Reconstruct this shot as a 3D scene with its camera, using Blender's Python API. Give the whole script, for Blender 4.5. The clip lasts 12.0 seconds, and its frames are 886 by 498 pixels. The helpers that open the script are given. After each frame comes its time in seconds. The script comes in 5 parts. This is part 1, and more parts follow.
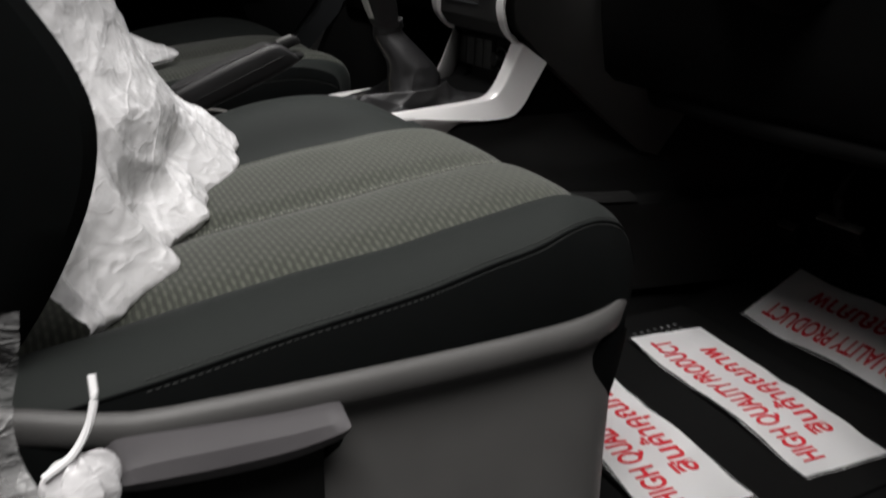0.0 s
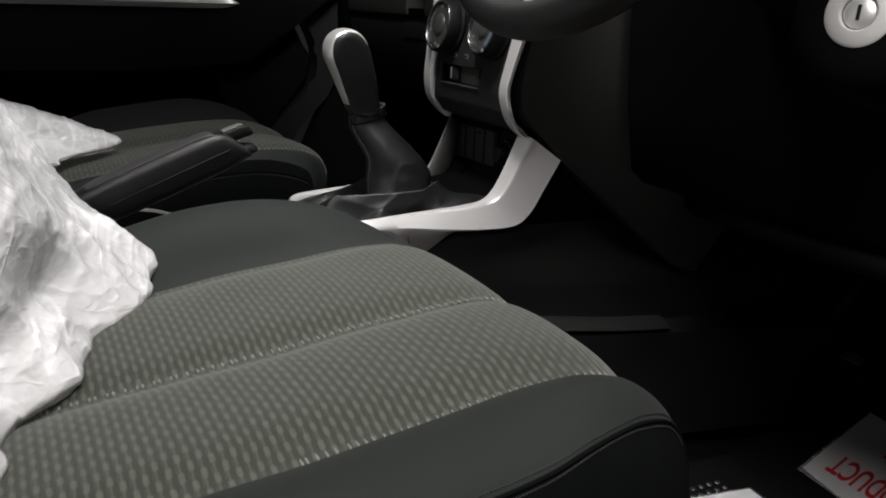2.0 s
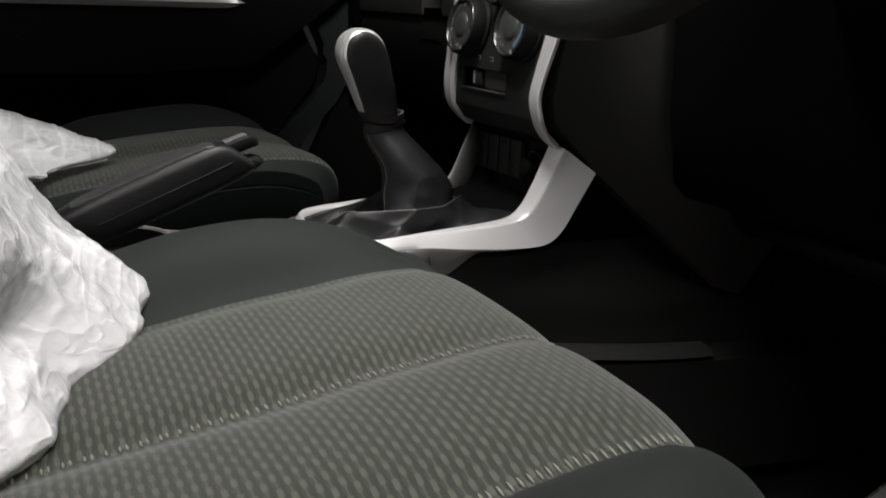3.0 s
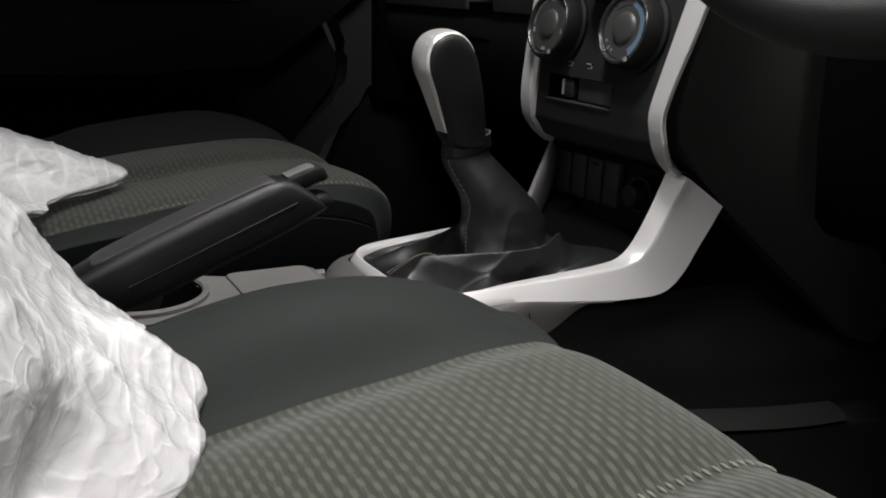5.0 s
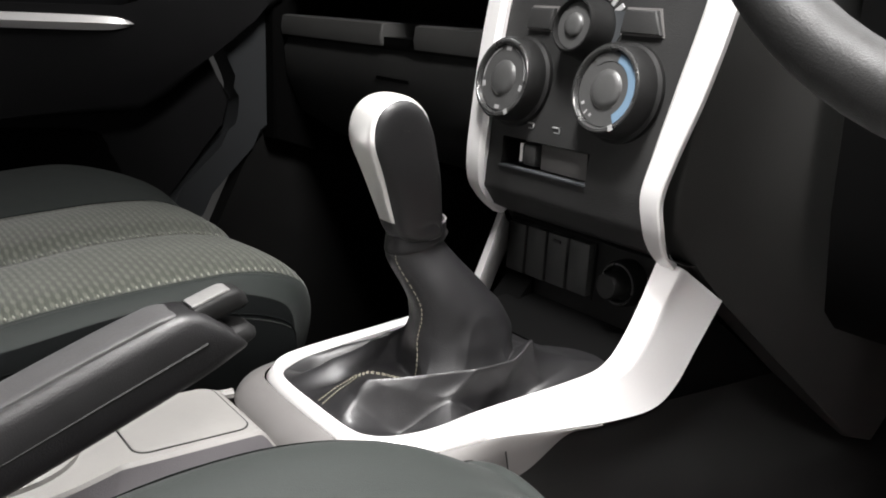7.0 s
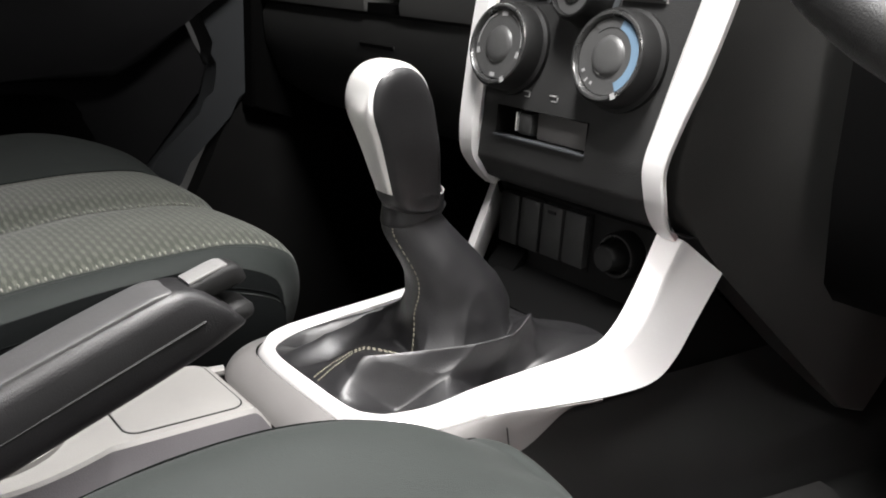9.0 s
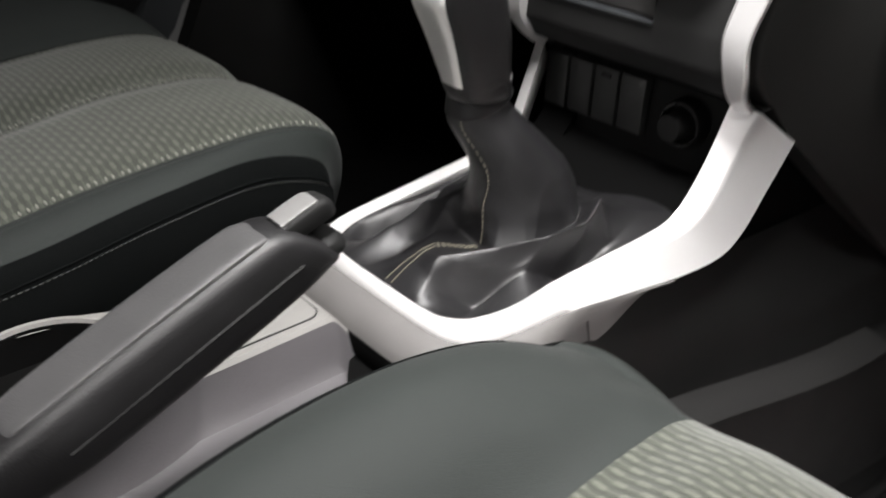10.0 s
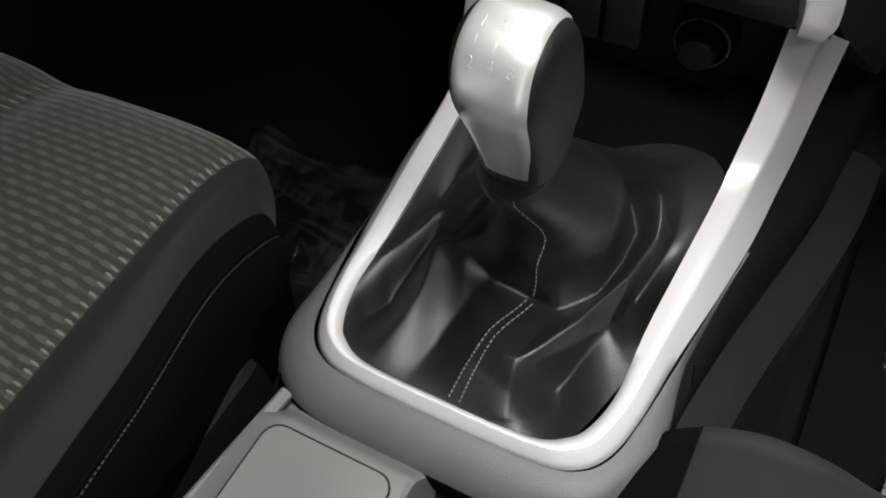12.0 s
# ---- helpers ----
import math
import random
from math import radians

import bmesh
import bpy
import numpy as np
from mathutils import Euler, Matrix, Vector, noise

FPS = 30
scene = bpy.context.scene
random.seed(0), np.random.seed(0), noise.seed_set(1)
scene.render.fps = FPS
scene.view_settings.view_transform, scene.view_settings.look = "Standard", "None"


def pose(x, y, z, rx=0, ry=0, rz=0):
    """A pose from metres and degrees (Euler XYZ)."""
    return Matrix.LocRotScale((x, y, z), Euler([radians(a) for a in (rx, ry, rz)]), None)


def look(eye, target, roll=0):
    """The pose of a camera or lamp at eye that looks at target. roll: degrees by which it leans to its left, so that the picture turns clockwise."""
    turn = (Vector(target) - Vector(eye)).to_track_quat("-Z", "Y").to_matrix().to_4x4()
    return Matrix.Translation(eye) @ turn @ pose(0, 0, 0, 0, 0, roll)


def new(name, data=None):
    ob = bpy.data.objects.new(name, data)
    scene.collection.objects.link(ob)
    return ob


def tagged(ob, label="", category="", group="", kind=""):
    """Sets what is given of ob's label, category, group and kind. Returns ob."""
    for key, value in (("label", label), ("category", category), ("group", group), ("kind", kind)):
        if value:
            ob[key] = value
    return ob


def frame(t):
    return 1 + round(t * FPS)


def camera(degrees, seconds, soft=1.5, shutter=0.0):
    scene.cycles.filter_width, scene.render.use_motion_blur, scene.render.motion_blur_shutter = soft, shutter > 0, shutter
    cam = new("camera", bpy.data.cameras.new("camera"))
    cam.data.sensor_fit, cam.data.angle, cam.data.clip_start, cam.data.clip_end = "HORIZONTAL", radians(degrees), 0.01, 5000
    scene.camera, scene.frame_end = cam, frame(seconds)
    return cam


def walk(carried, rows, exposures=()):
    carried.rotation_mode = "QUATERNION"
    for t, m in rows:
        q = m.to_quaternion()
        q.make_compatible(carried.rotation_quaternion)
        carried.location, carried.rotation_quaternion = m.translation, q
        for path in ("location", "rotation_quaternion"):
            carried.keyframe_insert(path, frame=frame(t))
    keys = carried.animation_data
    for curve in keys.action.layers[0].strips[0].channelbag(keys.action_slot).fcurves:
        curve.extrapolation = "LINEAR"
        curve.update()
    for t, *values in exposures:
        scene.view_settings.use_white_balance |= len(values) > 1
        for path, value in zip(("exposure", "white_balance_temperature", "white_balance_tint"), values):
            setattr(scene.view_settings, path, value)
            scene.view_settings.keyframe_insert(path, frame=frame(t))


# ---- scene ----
cam = camera(52.78, 12.0, soft=1.8, shutter=0.5)
PATH = [
    (0, (-0.4274, -1.0843, 0.5531), (0.0182, -0.2630, 0.1970), 1.19),
    (0.5, (-0.3964, -1.0330, 0.5482), (0.0526, -0.1954, 0.2371), 1.36),
    (0.7, (-0.3909, -1.0073, 0.5520), (0.0669, -0.1734, 0.2437), 1.45),
    (1, (-0.3637, -0.9794, 0.5431), (0.0878, -0.1377, 0.2471), 1.68),
    (1.5, (-0.3287, -0.9344, 0.5390), (0.1192, -0.0874, 0.2529), 1.84),
    (2, (-0.2961, -0.8920, 0.5343), (0.1486, -0.0394, 0.2601), 1.95),
    (2.5, (-0.2754, -0.8460, 0.5276), (0.1647, 0.0096, 0.2553), 1.65),
    (3, (-0.2719, -0.8069, 0.5276), (0.1674, 0.0495, 0.2563), 1.95),
    (3.5, (-0.2860, -0.7647, 0.5258), (0.1462, 0.0950, 0.2536), 1.38),
    (5.5, (-0.2856, -0.5640, 0.5274), (0.2161, 0.2519, 0.2400), 3.04),
    (6, (-0.2728, -0.5175, 0.5356), (0.2767, 0.2664, 0.2466), 3.21),
    (6.5, (-0.2576, -0.4777, 0.5479), (0.3138, 0.2985, 0.2812), 3.18),
    (7, (-0.2453, -0.4530, 0.5466), (0.3365, 0.3177, 0.2866), 3.26),
    (9, (-0.2491, -0.4309, 0.5431), (0.3542, 0.3117, 0.2524), 3.70),
    (9.5, (-0.2602, -0.4177, 0.5573), (0.3536, 0.2997, 0.2277), 3.62),
    (10, (-0.2667, -0.3591, 0.5860), (0.3084, 0.2886, 0.0863), 1.86),
    (10.5, (-0.2558, -0.2608, 0.6198), (0.3164, 0.2604, -0.0134), -1.38),
    (11, (-0.2327, -0.1833, 0.6550), (0.3508, 0.2018, -0.0601), -0.91),
    (11.5, (-0.2006, -0.1333, 0.6754), (0.3577, 0.2140, -0.0780), -2.60),
    (12, (-0.1687, -0.1090, 0.6658), (0.3699, 0.2093, -0.1143), -3.32),
]
walk(cam, [(t, look(eye, target, roll)) for t, eye, target, roll in PATH], exposures=[(0.0, -0.85), (1.0, -0.7), (2.5, -0.85), (3.5, -0.8), (5.5, -0.75), (6.3, 0.1), (7.0, 0.9), (9.2, 1.0), (10.0, 0.6), (10.5, 0.12), (11.2, -0.28), (12.0, -0.5)])

# ---- light: showroom lamps over the bonnet and beside the open door ----
world = bpy.data.worlds.new("world")
scene.world = world
world.use_nodes = True
world.node_tree.nodes["Background"].inputs[0].default_value = (0.9, 0.95, 1.0, 1)
world.node_tree.nodes["Background"].inputs[1].default_value = 0.001


def area_lamp(name, eye, target, sx, sy, watts, color):
    data = bpy.data.lights.new(name, "AREA")
    data.shape, data.size, data.size_y, data.energy, data.color = "RECTANGLE", sx, sy, watts, color
    ob = new(name, data)
    ob.matrix_world = look(eye, target)
    return ob


area_lamp("showroom_lamp_door", (-0.75, -1.75, 2.50), (0.15, -0.50, 0.1), 1.5, 0.7, 170, (1.0, 0.97, 0.95))
area_lamp("showroom_lamp_front", (2.0, -0.2, 2.9), (0.1, 0.0, 0.35), 2.0, 2.0, 85, (1.0, 0.98, 0.97))
area_lamp("roof_lamp", (-0.06, -0.15, 1.135), (0.06, -0.12, 0.0), 0.12, 0.20, 3.0, (1.0, 0.98, 0.97)).data.spread = radians(80)


# ---- materials ----
def surface(name, c1, c2, scale=40.0, rough=0.5, metal=0.0, bump=0.15, bump_scale=600.0, rough_var=0.08, spec=0.5, coat=0.0):
    m = bpy.data.materials.new(name)
    m.use_nodes = True
    nt = m.node_tree
    b = nt.nodes["Principled BSDF"]
    tc = nt.nodes.new("ShaderNodeTexCoord")
    big = nt.nodes.new("ShaderNodeTexNoise")
    big.inputs["Scale"].default_value, big.inputs["Detail"].default_value = scale, 5
    fine = nt.nodes.new("ShaderNodeTexNoise")
    fine.inputs["Scale"].default_value, fine.inputs["Detail"].default_value = bump_scale, 3
    mix = nt.nodes.new("ShaderNodeMix")
    mix.data_type = "RGBA"
    mix.inputs["A"].default_value, mix.inputs["B"].default_value = (*c1, 1), (*c2, 1)
    rr = nt.nodes.new("ShaderNodeMapRange")
    rr.inputs["To Min"].default_value, rr.inputs["To Max"].default_value = rough - rough_var, rough + rough_var
    bp = nt.nodes.new("ShaderNodeBump")
    bp.inputs["Strength"].default_value, bp.inputs["Distance"].default_value = bump, 0.001
    for n in (big, fine):
        nt.links.new(tc.outputs["Object"], n.inputs["Vector"])
    nt.links.new(big.outputs["Fac"], mix.inputs["Factor"])
    nt.links.new(big.outputs["Fac"], rr.inputs["Value"])
    nt.links.new(mix.outputs["Result"], b.inputs["Base Color"])
    nt.links.new(rr.outputs["Result"], b.inputs["Roughness"])
    nt.links.new(fine.outputs["Fac"], bp.inputs["Height"])
    nt.links.new(bp.outputs["Normal"], b.inputs["Normal"])
    b.inputs["Metallic"].default_value, b.inputs["Specular IOR Level"].default_value = metal, spec
    b.inputs["Coat Weight"].default_value = coat
    return m


def woven(name, dark, light, pitch, dash, bump):
    """Ribbed seat cloth: raised ribs across the seat, each broken into lighter and darker dashes."""
    m = surface(name, dark, light, 25, 0.85, 0, 0.2, 1500, 0.05, 0.25)
    nt = m.node_tree
    b = nt.nodes["Principled BSDF"]
    tc = nt.nodes.new("ShaderNodeTexCoord")
    sep = nt.nodes.new("ShaderNodeSeparateXYZ")
    nt.links.new(tc.outputs["Object"], sep.inputs[0])
    wob = nt.nodes.new("ShaderNodeTexNoise")
    wob.inputs["Scale"].default_value = 35
    nt.links.new(tc.outputs["Object"], wob.inputs["Vector"])

    def math(op, a, v):
        n = nt.nodes.new("ShaderNodeMath")
        n.operation = op
        for k, s in enumerate((a, v)):
            if isinstance(s, (int, float)):
                n.inputs[k].default_value = s
            elif s is not None:
                nt.links.new(s, n.inputs[k])
        return n.outputs[0]

    jitter = math("MULTIPLY", math("SUBTRACT", wob.outputs["Fac"], 0.5), 0.0020)
    xx = math("ADD", sep.outputs[0], jitter)
    rib = math("MULTIPLY_ADD", math("SINE", math("MULTIPLY", xx, 2 * 3.14159 / pitch), None), 0.5)
    rib.node.inputs[2].default_value = 0.5
    row = math("FLOOR", math("MULTIPLY", xx, 1 / pitch), None)
    shift = math("ADD", math("MULTIPLY", row, dash * 0.5), math("MULTIPLY", math("SINE", math("MULTIPLY", row, 2.3), None), dash * 0.05))
    yy = math("ADD", math("ADD", sep.outputs[1], shift), math("MULTIPLY", jitter, 2.0))
    bar = math("SINE", math("MULTIPLY", yy, 2 * 3.14159 / dash), None)
    ramp = nt.nodes.new("ShaderNodeMapRange")
    ramp.inputs["From Min"].default_value, ramp.inputs["From Max"].default_value = -0.3, 0.5
    ramp.inputs["To Min"].default_value, ramp.inputs["To Max"].default_value = 0.86, 0.36
    nt.links.new(bar, ramp.inputs["Value"])
    line = nt.nodes.new("ShaderNodeMapRange")
    line.inputs["From Min"].default_value, line.inputs["From Max"].default_value = -0.12, 0.16
    nt.links.new(math("SUBTRACT", rib, ramp.outputs["Result"]), line.inputs["Value"])
    tone = nt.nodes.new("ShaderNodeTexNoise")
    tone.inputs["Scale"].default_value = 170
    nt.links.new(tc.outputs["Object"], tone.inputs["Vector"])
    glow = nt.nodes.new("ShaderNodeMapRange")
    glow.inputs["From Min"].default_value, glow.inputs["From Max"].default_value = -0.2, 0.5
    glow.inputs["To Min"].default_value = 0.70
    nt.links.new(bar, glow.inputs["Value"])
    thread = math("MULTIPLY", line.outputs["Result"], glow.outputs["Result"])
    fac = math("MULTIPLY", thread, math("MULTIPLY_ADD", tone.outputs["Fac"], 0.9))
    fac.node.inputs[1].links[0].from_node.inputs[2].default_value = 0.5
    mix = nt.nodes.new("ShaderNodeMix")
    mix.data_type = "RGBA"
    mix.inputs["A"].default_value, mix.inputs["B"].default_value = (*dark, 1), (*light, 1)
    nt.links.new(fac, mix.inputs["Factor"])
    nt.links.new(mix.outputs["Result"], b.inputs["Base Color"])
    bp = nt.nodes.new("ShaderNodeBump")
    bp.inputs["Strength"].default_value, bp.inputs["Distance"].default_value = bump, 0.0012
    nt.links.new(rib, bp.inputs["Height"])
    old = [n for n in nt.nodes if n.type == "BUMP" and n != bp][0]
    nt.links.new(old.outputs["Normal"], bp.inputs["Normal"])
    nt.links.new(bp.outputs["Normal"], b.inputs["Normal"])
    b.inputs["Sheen Weight"].default_value = 0.25
    b.inputs["Sheen Roughness"].default_value = 0.5
    return m


def film(name, color, rough, alpha_mix, depth):
    """Crumpled thin polythene: part glossy white, part see-through, with long fine creases."""
    m = surface(name, color, tuple(0.9 * c for c in color), 30, rough, 0, 0.5, 90, 0.08, 0.5)
    nt = m.node_tree
    b = nt.nodes["Principled BSDF"]
    tr = nt.nodes.new("ShaderNodeBsdfTransparent")
    mx = nt.nodes.new("ShaderNodeMixShader")
    out = [n for n in nt.nodes if n.type == "OUTPUT_MATERIAL"][0]
    nt.links.new(tr.outputs[0], mx.inputs[1])
    nt.links.new(b.outputs[0], mx.inputs[2])
    nt.links.new(mx.outputs[0], out.inputs[0])
    tc = nt.nodes.new("ShaderNodeTexCoord")
    total = None
    for scale, stretch, turn, weight, thin in ((9, (1, 0.4, 1), 0.5, 0.22, 0), (22, (0.3, 1, 1), -0.7, 0.3, 0), (30, (1, 0.22, 0.6), 1.2, 0.8, 1), (48, (0.2, 1, 1), 0.2, 0.8, 1), (85, (1, 0.22, 1), -0.4, 0.7, 1), (120, (0.25, 1, 0.6), 0.9, 0.5, 1)):
        mp = nt.nodes.new("ShaderNodeMapping")
        mp.inputs["Scale"].default_value, mp.inputs["Rotation"].default_value = stretch, (turn, 0.4 * turn, turn)
        nz = nt.nodes.new("ShaderNodeTexNoise")
        nz.inputs["Scale"].default_value, nz.inputs["Detail"].default_value, nz.inputs["Distortion"].default_value = scale, 1.0, 0.8
        nt.links.new(tc.outputs["Object"], mp.inputs["Vector"])
        nt.links.new(mp.outputs["Vector"], nz.inputs["Vector"])
        a = nt.nodes.new("ShaderNodeMath")
        a.operation, a.inputs[1].default_value = "SUBTRACT", 0.5
        nt.links.new(nz.outputs["Fac"], a.inputs[0])
        c = nt.nodes.new("ShaderNodeMath")
        c.operation = "ABSOLUTE"
        nt.links.new(a.outputs[0], c.inputs[0])
        if thin:
            r = nt.nodes.new("ShaderNodeMapRange")
            r.interpolation_type = "SMOOTHSTEP"
            r.inputs["From Max"].default_value, r.inputs["To Min"].default_value, r.inputs["To Max"].default_value = 0.07, -0.12, 0.0
            nt.links.new(c.outputs[0], r.inputs["Value"])
            c = r
        d = nt.nodes.new("ShaderNodeMath")
        d.operation, d.inputs[1].default_value = "MULTIPLY", -weight * 12 / scale
        nt.links.new(c.outputs[0], d.inputs[0])
        if total is None:
            total = d
        else:
            s = nt.nodes.new("ShaderNodeMath")
            s.operation = "ADD"
            nt.links.new(total.outputs[0], s.inputs[0])
            nt.links.new(d.outputs[0], s.inputs[1])
            total = s
    bp = [n for n in nt.nodes if n.type == "BUMP"][0]
    bp.inputs["Strength"].default_value, bp.inputs["Distance"].default_value = 0.9, depth
    nt.links.new(total.outputs[0], bp.inputs["Height"])
    haze = nt.nodes.new("ShaderNodeTexNoise")
    haze.inputs["Scale"].default_value, haze.inputs["Detail"].default_value = 9, 2
    nt.links.new(tc.outputs["Object"], haze.inputs["Vector"])
    mr = nt.nodes.new("ShaderNodeMapRange")
    mr.inputs["From Min"].default_value, mr.inputs["From Max"].default_value = -0.035, 0.030
    mr.inputs["To Min"].default_value, mr.inputs["To Max"].default_value = alpha_mix - 0.17, min(alpha_mix + 0.10, 0.98)
    lift = nt.nodes.new("ShaderNodeMath")
    lift.operation, lift.inputs[1].default_value, lift.inputs[2].default_value = "MULTIPLY_ADD", 0.10, -0.05
    nt.links.new(haze.outputs["Fac"], lift.inputs[0])
    both = nt.nodes.new("ShaderNodeMath")
    both.operation = "ADD"
    nt.links.new(total.outputs[0], both.inputs[0])
    nt.links.new(lift.outputs[0], both.inputs[1])
    nt.links.new(both.outputs[0], mr.inputs["Value"])
    nt.links.new(mr.outputs["Result"], mx.inputs[0])
    return m


CLOTH = woven("ribbed_cloth", (0.0262, 0.0288, 0.0222), (0.068, 0.0722, 0.0570), 0.0054, 0.0132, 0.35)
TICK = surface("seam_cloth", (0.20, 0.205, 0.175), (0.15, 0.155, 0.13), 200, 0.7)
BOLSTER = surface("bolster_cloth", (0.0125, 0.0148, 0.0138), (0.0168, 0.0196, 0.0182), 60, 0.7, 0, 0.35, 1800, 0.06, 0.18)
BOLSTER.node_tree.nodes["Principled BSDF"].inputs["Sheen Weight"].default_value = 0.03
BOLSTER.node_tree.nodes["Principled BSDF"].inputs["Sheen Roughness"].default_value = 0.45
# Black cloth, made deeper still by the shade on the seat sides.
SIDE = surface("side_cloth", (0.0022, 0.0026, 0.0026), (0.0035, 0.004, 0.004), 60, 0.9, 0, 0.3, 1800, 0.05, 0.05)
THREAD = surface("thread", (0.007, 0.008, 0.0075), (0.011, 0.012, 0.011), 200, 0.7)
PALE_THREAD = surface("pale_thread", (0.17, 0.16, 0.12), (0.12, 0.11, 0.085), 200, 0.7)
# Near-black copy of the plastic: shade of undersides and hollows is in its colour.
DEEP = surface("shaded_black_plastic", (0.0013, 0.0013, 0.0013), (0.002, 0.002, 0.002), 30, 0.9, 0, 0.25, 1400, 0.05, 0.06)
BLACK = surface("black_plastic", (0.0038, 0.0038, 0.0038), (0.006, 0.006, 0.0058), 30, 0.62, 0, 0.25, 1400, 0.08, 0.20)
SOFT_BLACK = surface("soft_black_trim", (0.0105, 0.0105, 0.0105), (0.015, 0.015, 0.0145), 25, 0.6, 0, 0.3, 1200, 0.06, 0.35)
DOOR_BLACK = surface("black_door_trim", (0.0075, 0.0075, 0.0080), (0.0105, 0.0105, 0.0112), 25, 0.6, 0, 0.3, 1200, 0.06, 0.12)
DOOR_GREY = surface("charcoal_trim", (0.022, 0.0242, 0.0265), (0.028, 0.0302, 0.0325), 20, 0.6, 0, 0.3, 1200, 0.06, 0.35)
CONSOLE = surface("grey_console_plastic", (0.15, 0.145, 0.14), (0.18, 0.175, 0.165), 35, 0.55, 0, 0.3, 1500, 0.06, 0.4)
COLLAR = surface("dark_console_plastic", (0.040, 0.038, 0.037), (0.052, 0.050, 0.048), 35, 0.5, 0, 0.25, 1500, 0.06, 0.4)
SHIELD = surface("seat_shield_plastic", (0.068, 0.067, 0.066), (0.086, 0.084, 0.082), 25, 0.42, 0, 0.3, 1600, 0.06, 0.45)
SILVER = surface("satin_silver_paint", (0.80, 0.785, 0.78), (0.84, 0.825, 0.82), 15, 0.30, 0.45, 0.0, 1500, 0.04, 0.5)
CHROME = surface("satin_chrome", (0.80, 0.79, 0.77), (0.85, 0.84, 0.82), 30, 0.32, 0.7, 0.0, 1500, 0.05, 0.5)
LEATHER = surface("black_leatherette", (0.0052, 0.0050, 0.0053), (0.0078, 0.0075, 0.0080), 50, 0.45, 0, 0.25, 1300, 0.08, 0.38)
BOOT = surface("soft_boot_leather", (0.0058, 0.0056, 0.0062), (0.0085, 0.0082, 0.0089), 45, 0.44, 0, 0.22, 1300, 0.08, 0.6)
RUBBER = surface("wheel_leather", (0.0036, 0.0036, 0.0035), (0.006, 0.0059, 0.0057), 80, 0.55, 0, 0.25, 1500, 0.08, 0.33)
CARPET = surface("black_carpet", (0.003, 0.003, 0.003), (0.007, 0.007, 0.007), 300, 0.95, 0, 0.8, 1500, 0.03, 0.08)
PAPER = surface("white_card", (0.89, 0.89, 0.89), (0.84, 0.84, 0.85), 15, 0.6, 0, 0.15, 200)
RED = surface("red_print", (0.55, 0.02, 0.03), (0.48, 0.015, 0.025), 60, 0.6)
MARK = surface("white_print", (0.24, 0.24, 0.24), (0.2, 0.2, 0.2), 60, 0.6)
BLUE = surface("blue_print", (0.10, 0.16, 0.22), (0.09, 0.14, 0.20), 60, 0.5)
DIAL = surface("dial_grey", (0.040, 0.040, 0.040), (0.048, 0.048, 0.047), 60, 0.4)
BAG = film("white_polythene", (0.91, 0.90, 0.91), 0.22, 0.85, 0.011)
CLEAR = film("clear_polythene", (0.7, 0.7, 0.7), 0.2, 0.32, 0.05)
FAINT = film("thin_clear_polythene", (0.10, 0.12, 0.11), 0.15, 0.16, 0.05)
RINGMETAL = surface("dark_satin_ring", (0.10, 0.10, 0.10), (0.13, 0.13, 0.128), 60, 0.28, 0.8)
BEZEL = surface("warm_grey_bezel", (0.085, 0.081, 0.079), (0.105, 0.10, 0.098), 35, 0.5, 0, 0.25, 1500, 0.06, 0.4)
CHEEK = surface("cheek_plastic", (0.019, 0.019, 0.0182), (0.025, 0.025, 0.024), 25, 0.6, 0, 0.3, 1200, 0.06, 0.2)
LOCK = surface("pale_lock_ring", (0.5, 0.49, 0.48), (0.44, 0.43, 0.42), 60, 0.5)
LEDGE = surface("tunnel_plastic", (0.0105, 0.0103, 0.0101), (0.0135, 0.0133, 0.013), 35, 0.65, 0, 0.25, 1500, 0.06, 0.15)
CAP = surface("grey_button_cap", (0.10, 0.098, 0.096), (0.13, 0.128, 0.126), 60, 0.35)
STRIP = surface("grained_grey_strip", (0.036, 0.0355, 0.036), (0.047, 0.046, 0.0465), 60, 0.42, 0, 0.3, 1500, 0.06, 0.45)
BLANK = surface("switch_blank_plastic", (0.028, 0.0287, 0.028), (0.034, 0.0347, 0.034), 40, 0.5, 0, 0.3, 1400)
TRAY = surface("tray_plastic", (0.062, 0.058, 0.062), (0.075, 0.071, 0.074), 35, 0.5, 0, 0.3, 1500, 0.06, 0.4)
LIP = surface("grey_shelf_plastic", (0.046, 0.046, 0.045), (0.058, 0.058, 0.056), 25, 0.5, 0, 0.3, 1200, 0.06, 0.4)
GLOVE = surface("glovebox_plastic", (0.017, 0.0172, 0.017), (0.022, 0.0222, 0.0215), 25, 0.5, 0, 0.35, 1200, 0.06, 0.35)
WALL = surface("showroom_wall", (0.10, 0.10, 0.10), (0.13, 0.13, 0.13), 2, 0.8)
GROUND = surface("showroom_floor", (0.07, 0.07, 0.07), (0.09, 0.09, 0.088), 3, 0.4)
NUB = surface("glossy_black_rubber", (0.02, 0.02, 0.02), (0.028, 0.028, 0.028), 60, 0.16, 0, 0.1, 900, 0.04, 0.6)
HEAD = surface("headlining", (0.06, 0.058, 0.056), (0.07, 0.068, 0.066), 90, 0.9, 0, 0.3, 900)
STEEL = surface("bare_steel", (0.45, 0.45, 0.44), (0.35, 0.35, 0.34), 80, 0.35, 0.9)


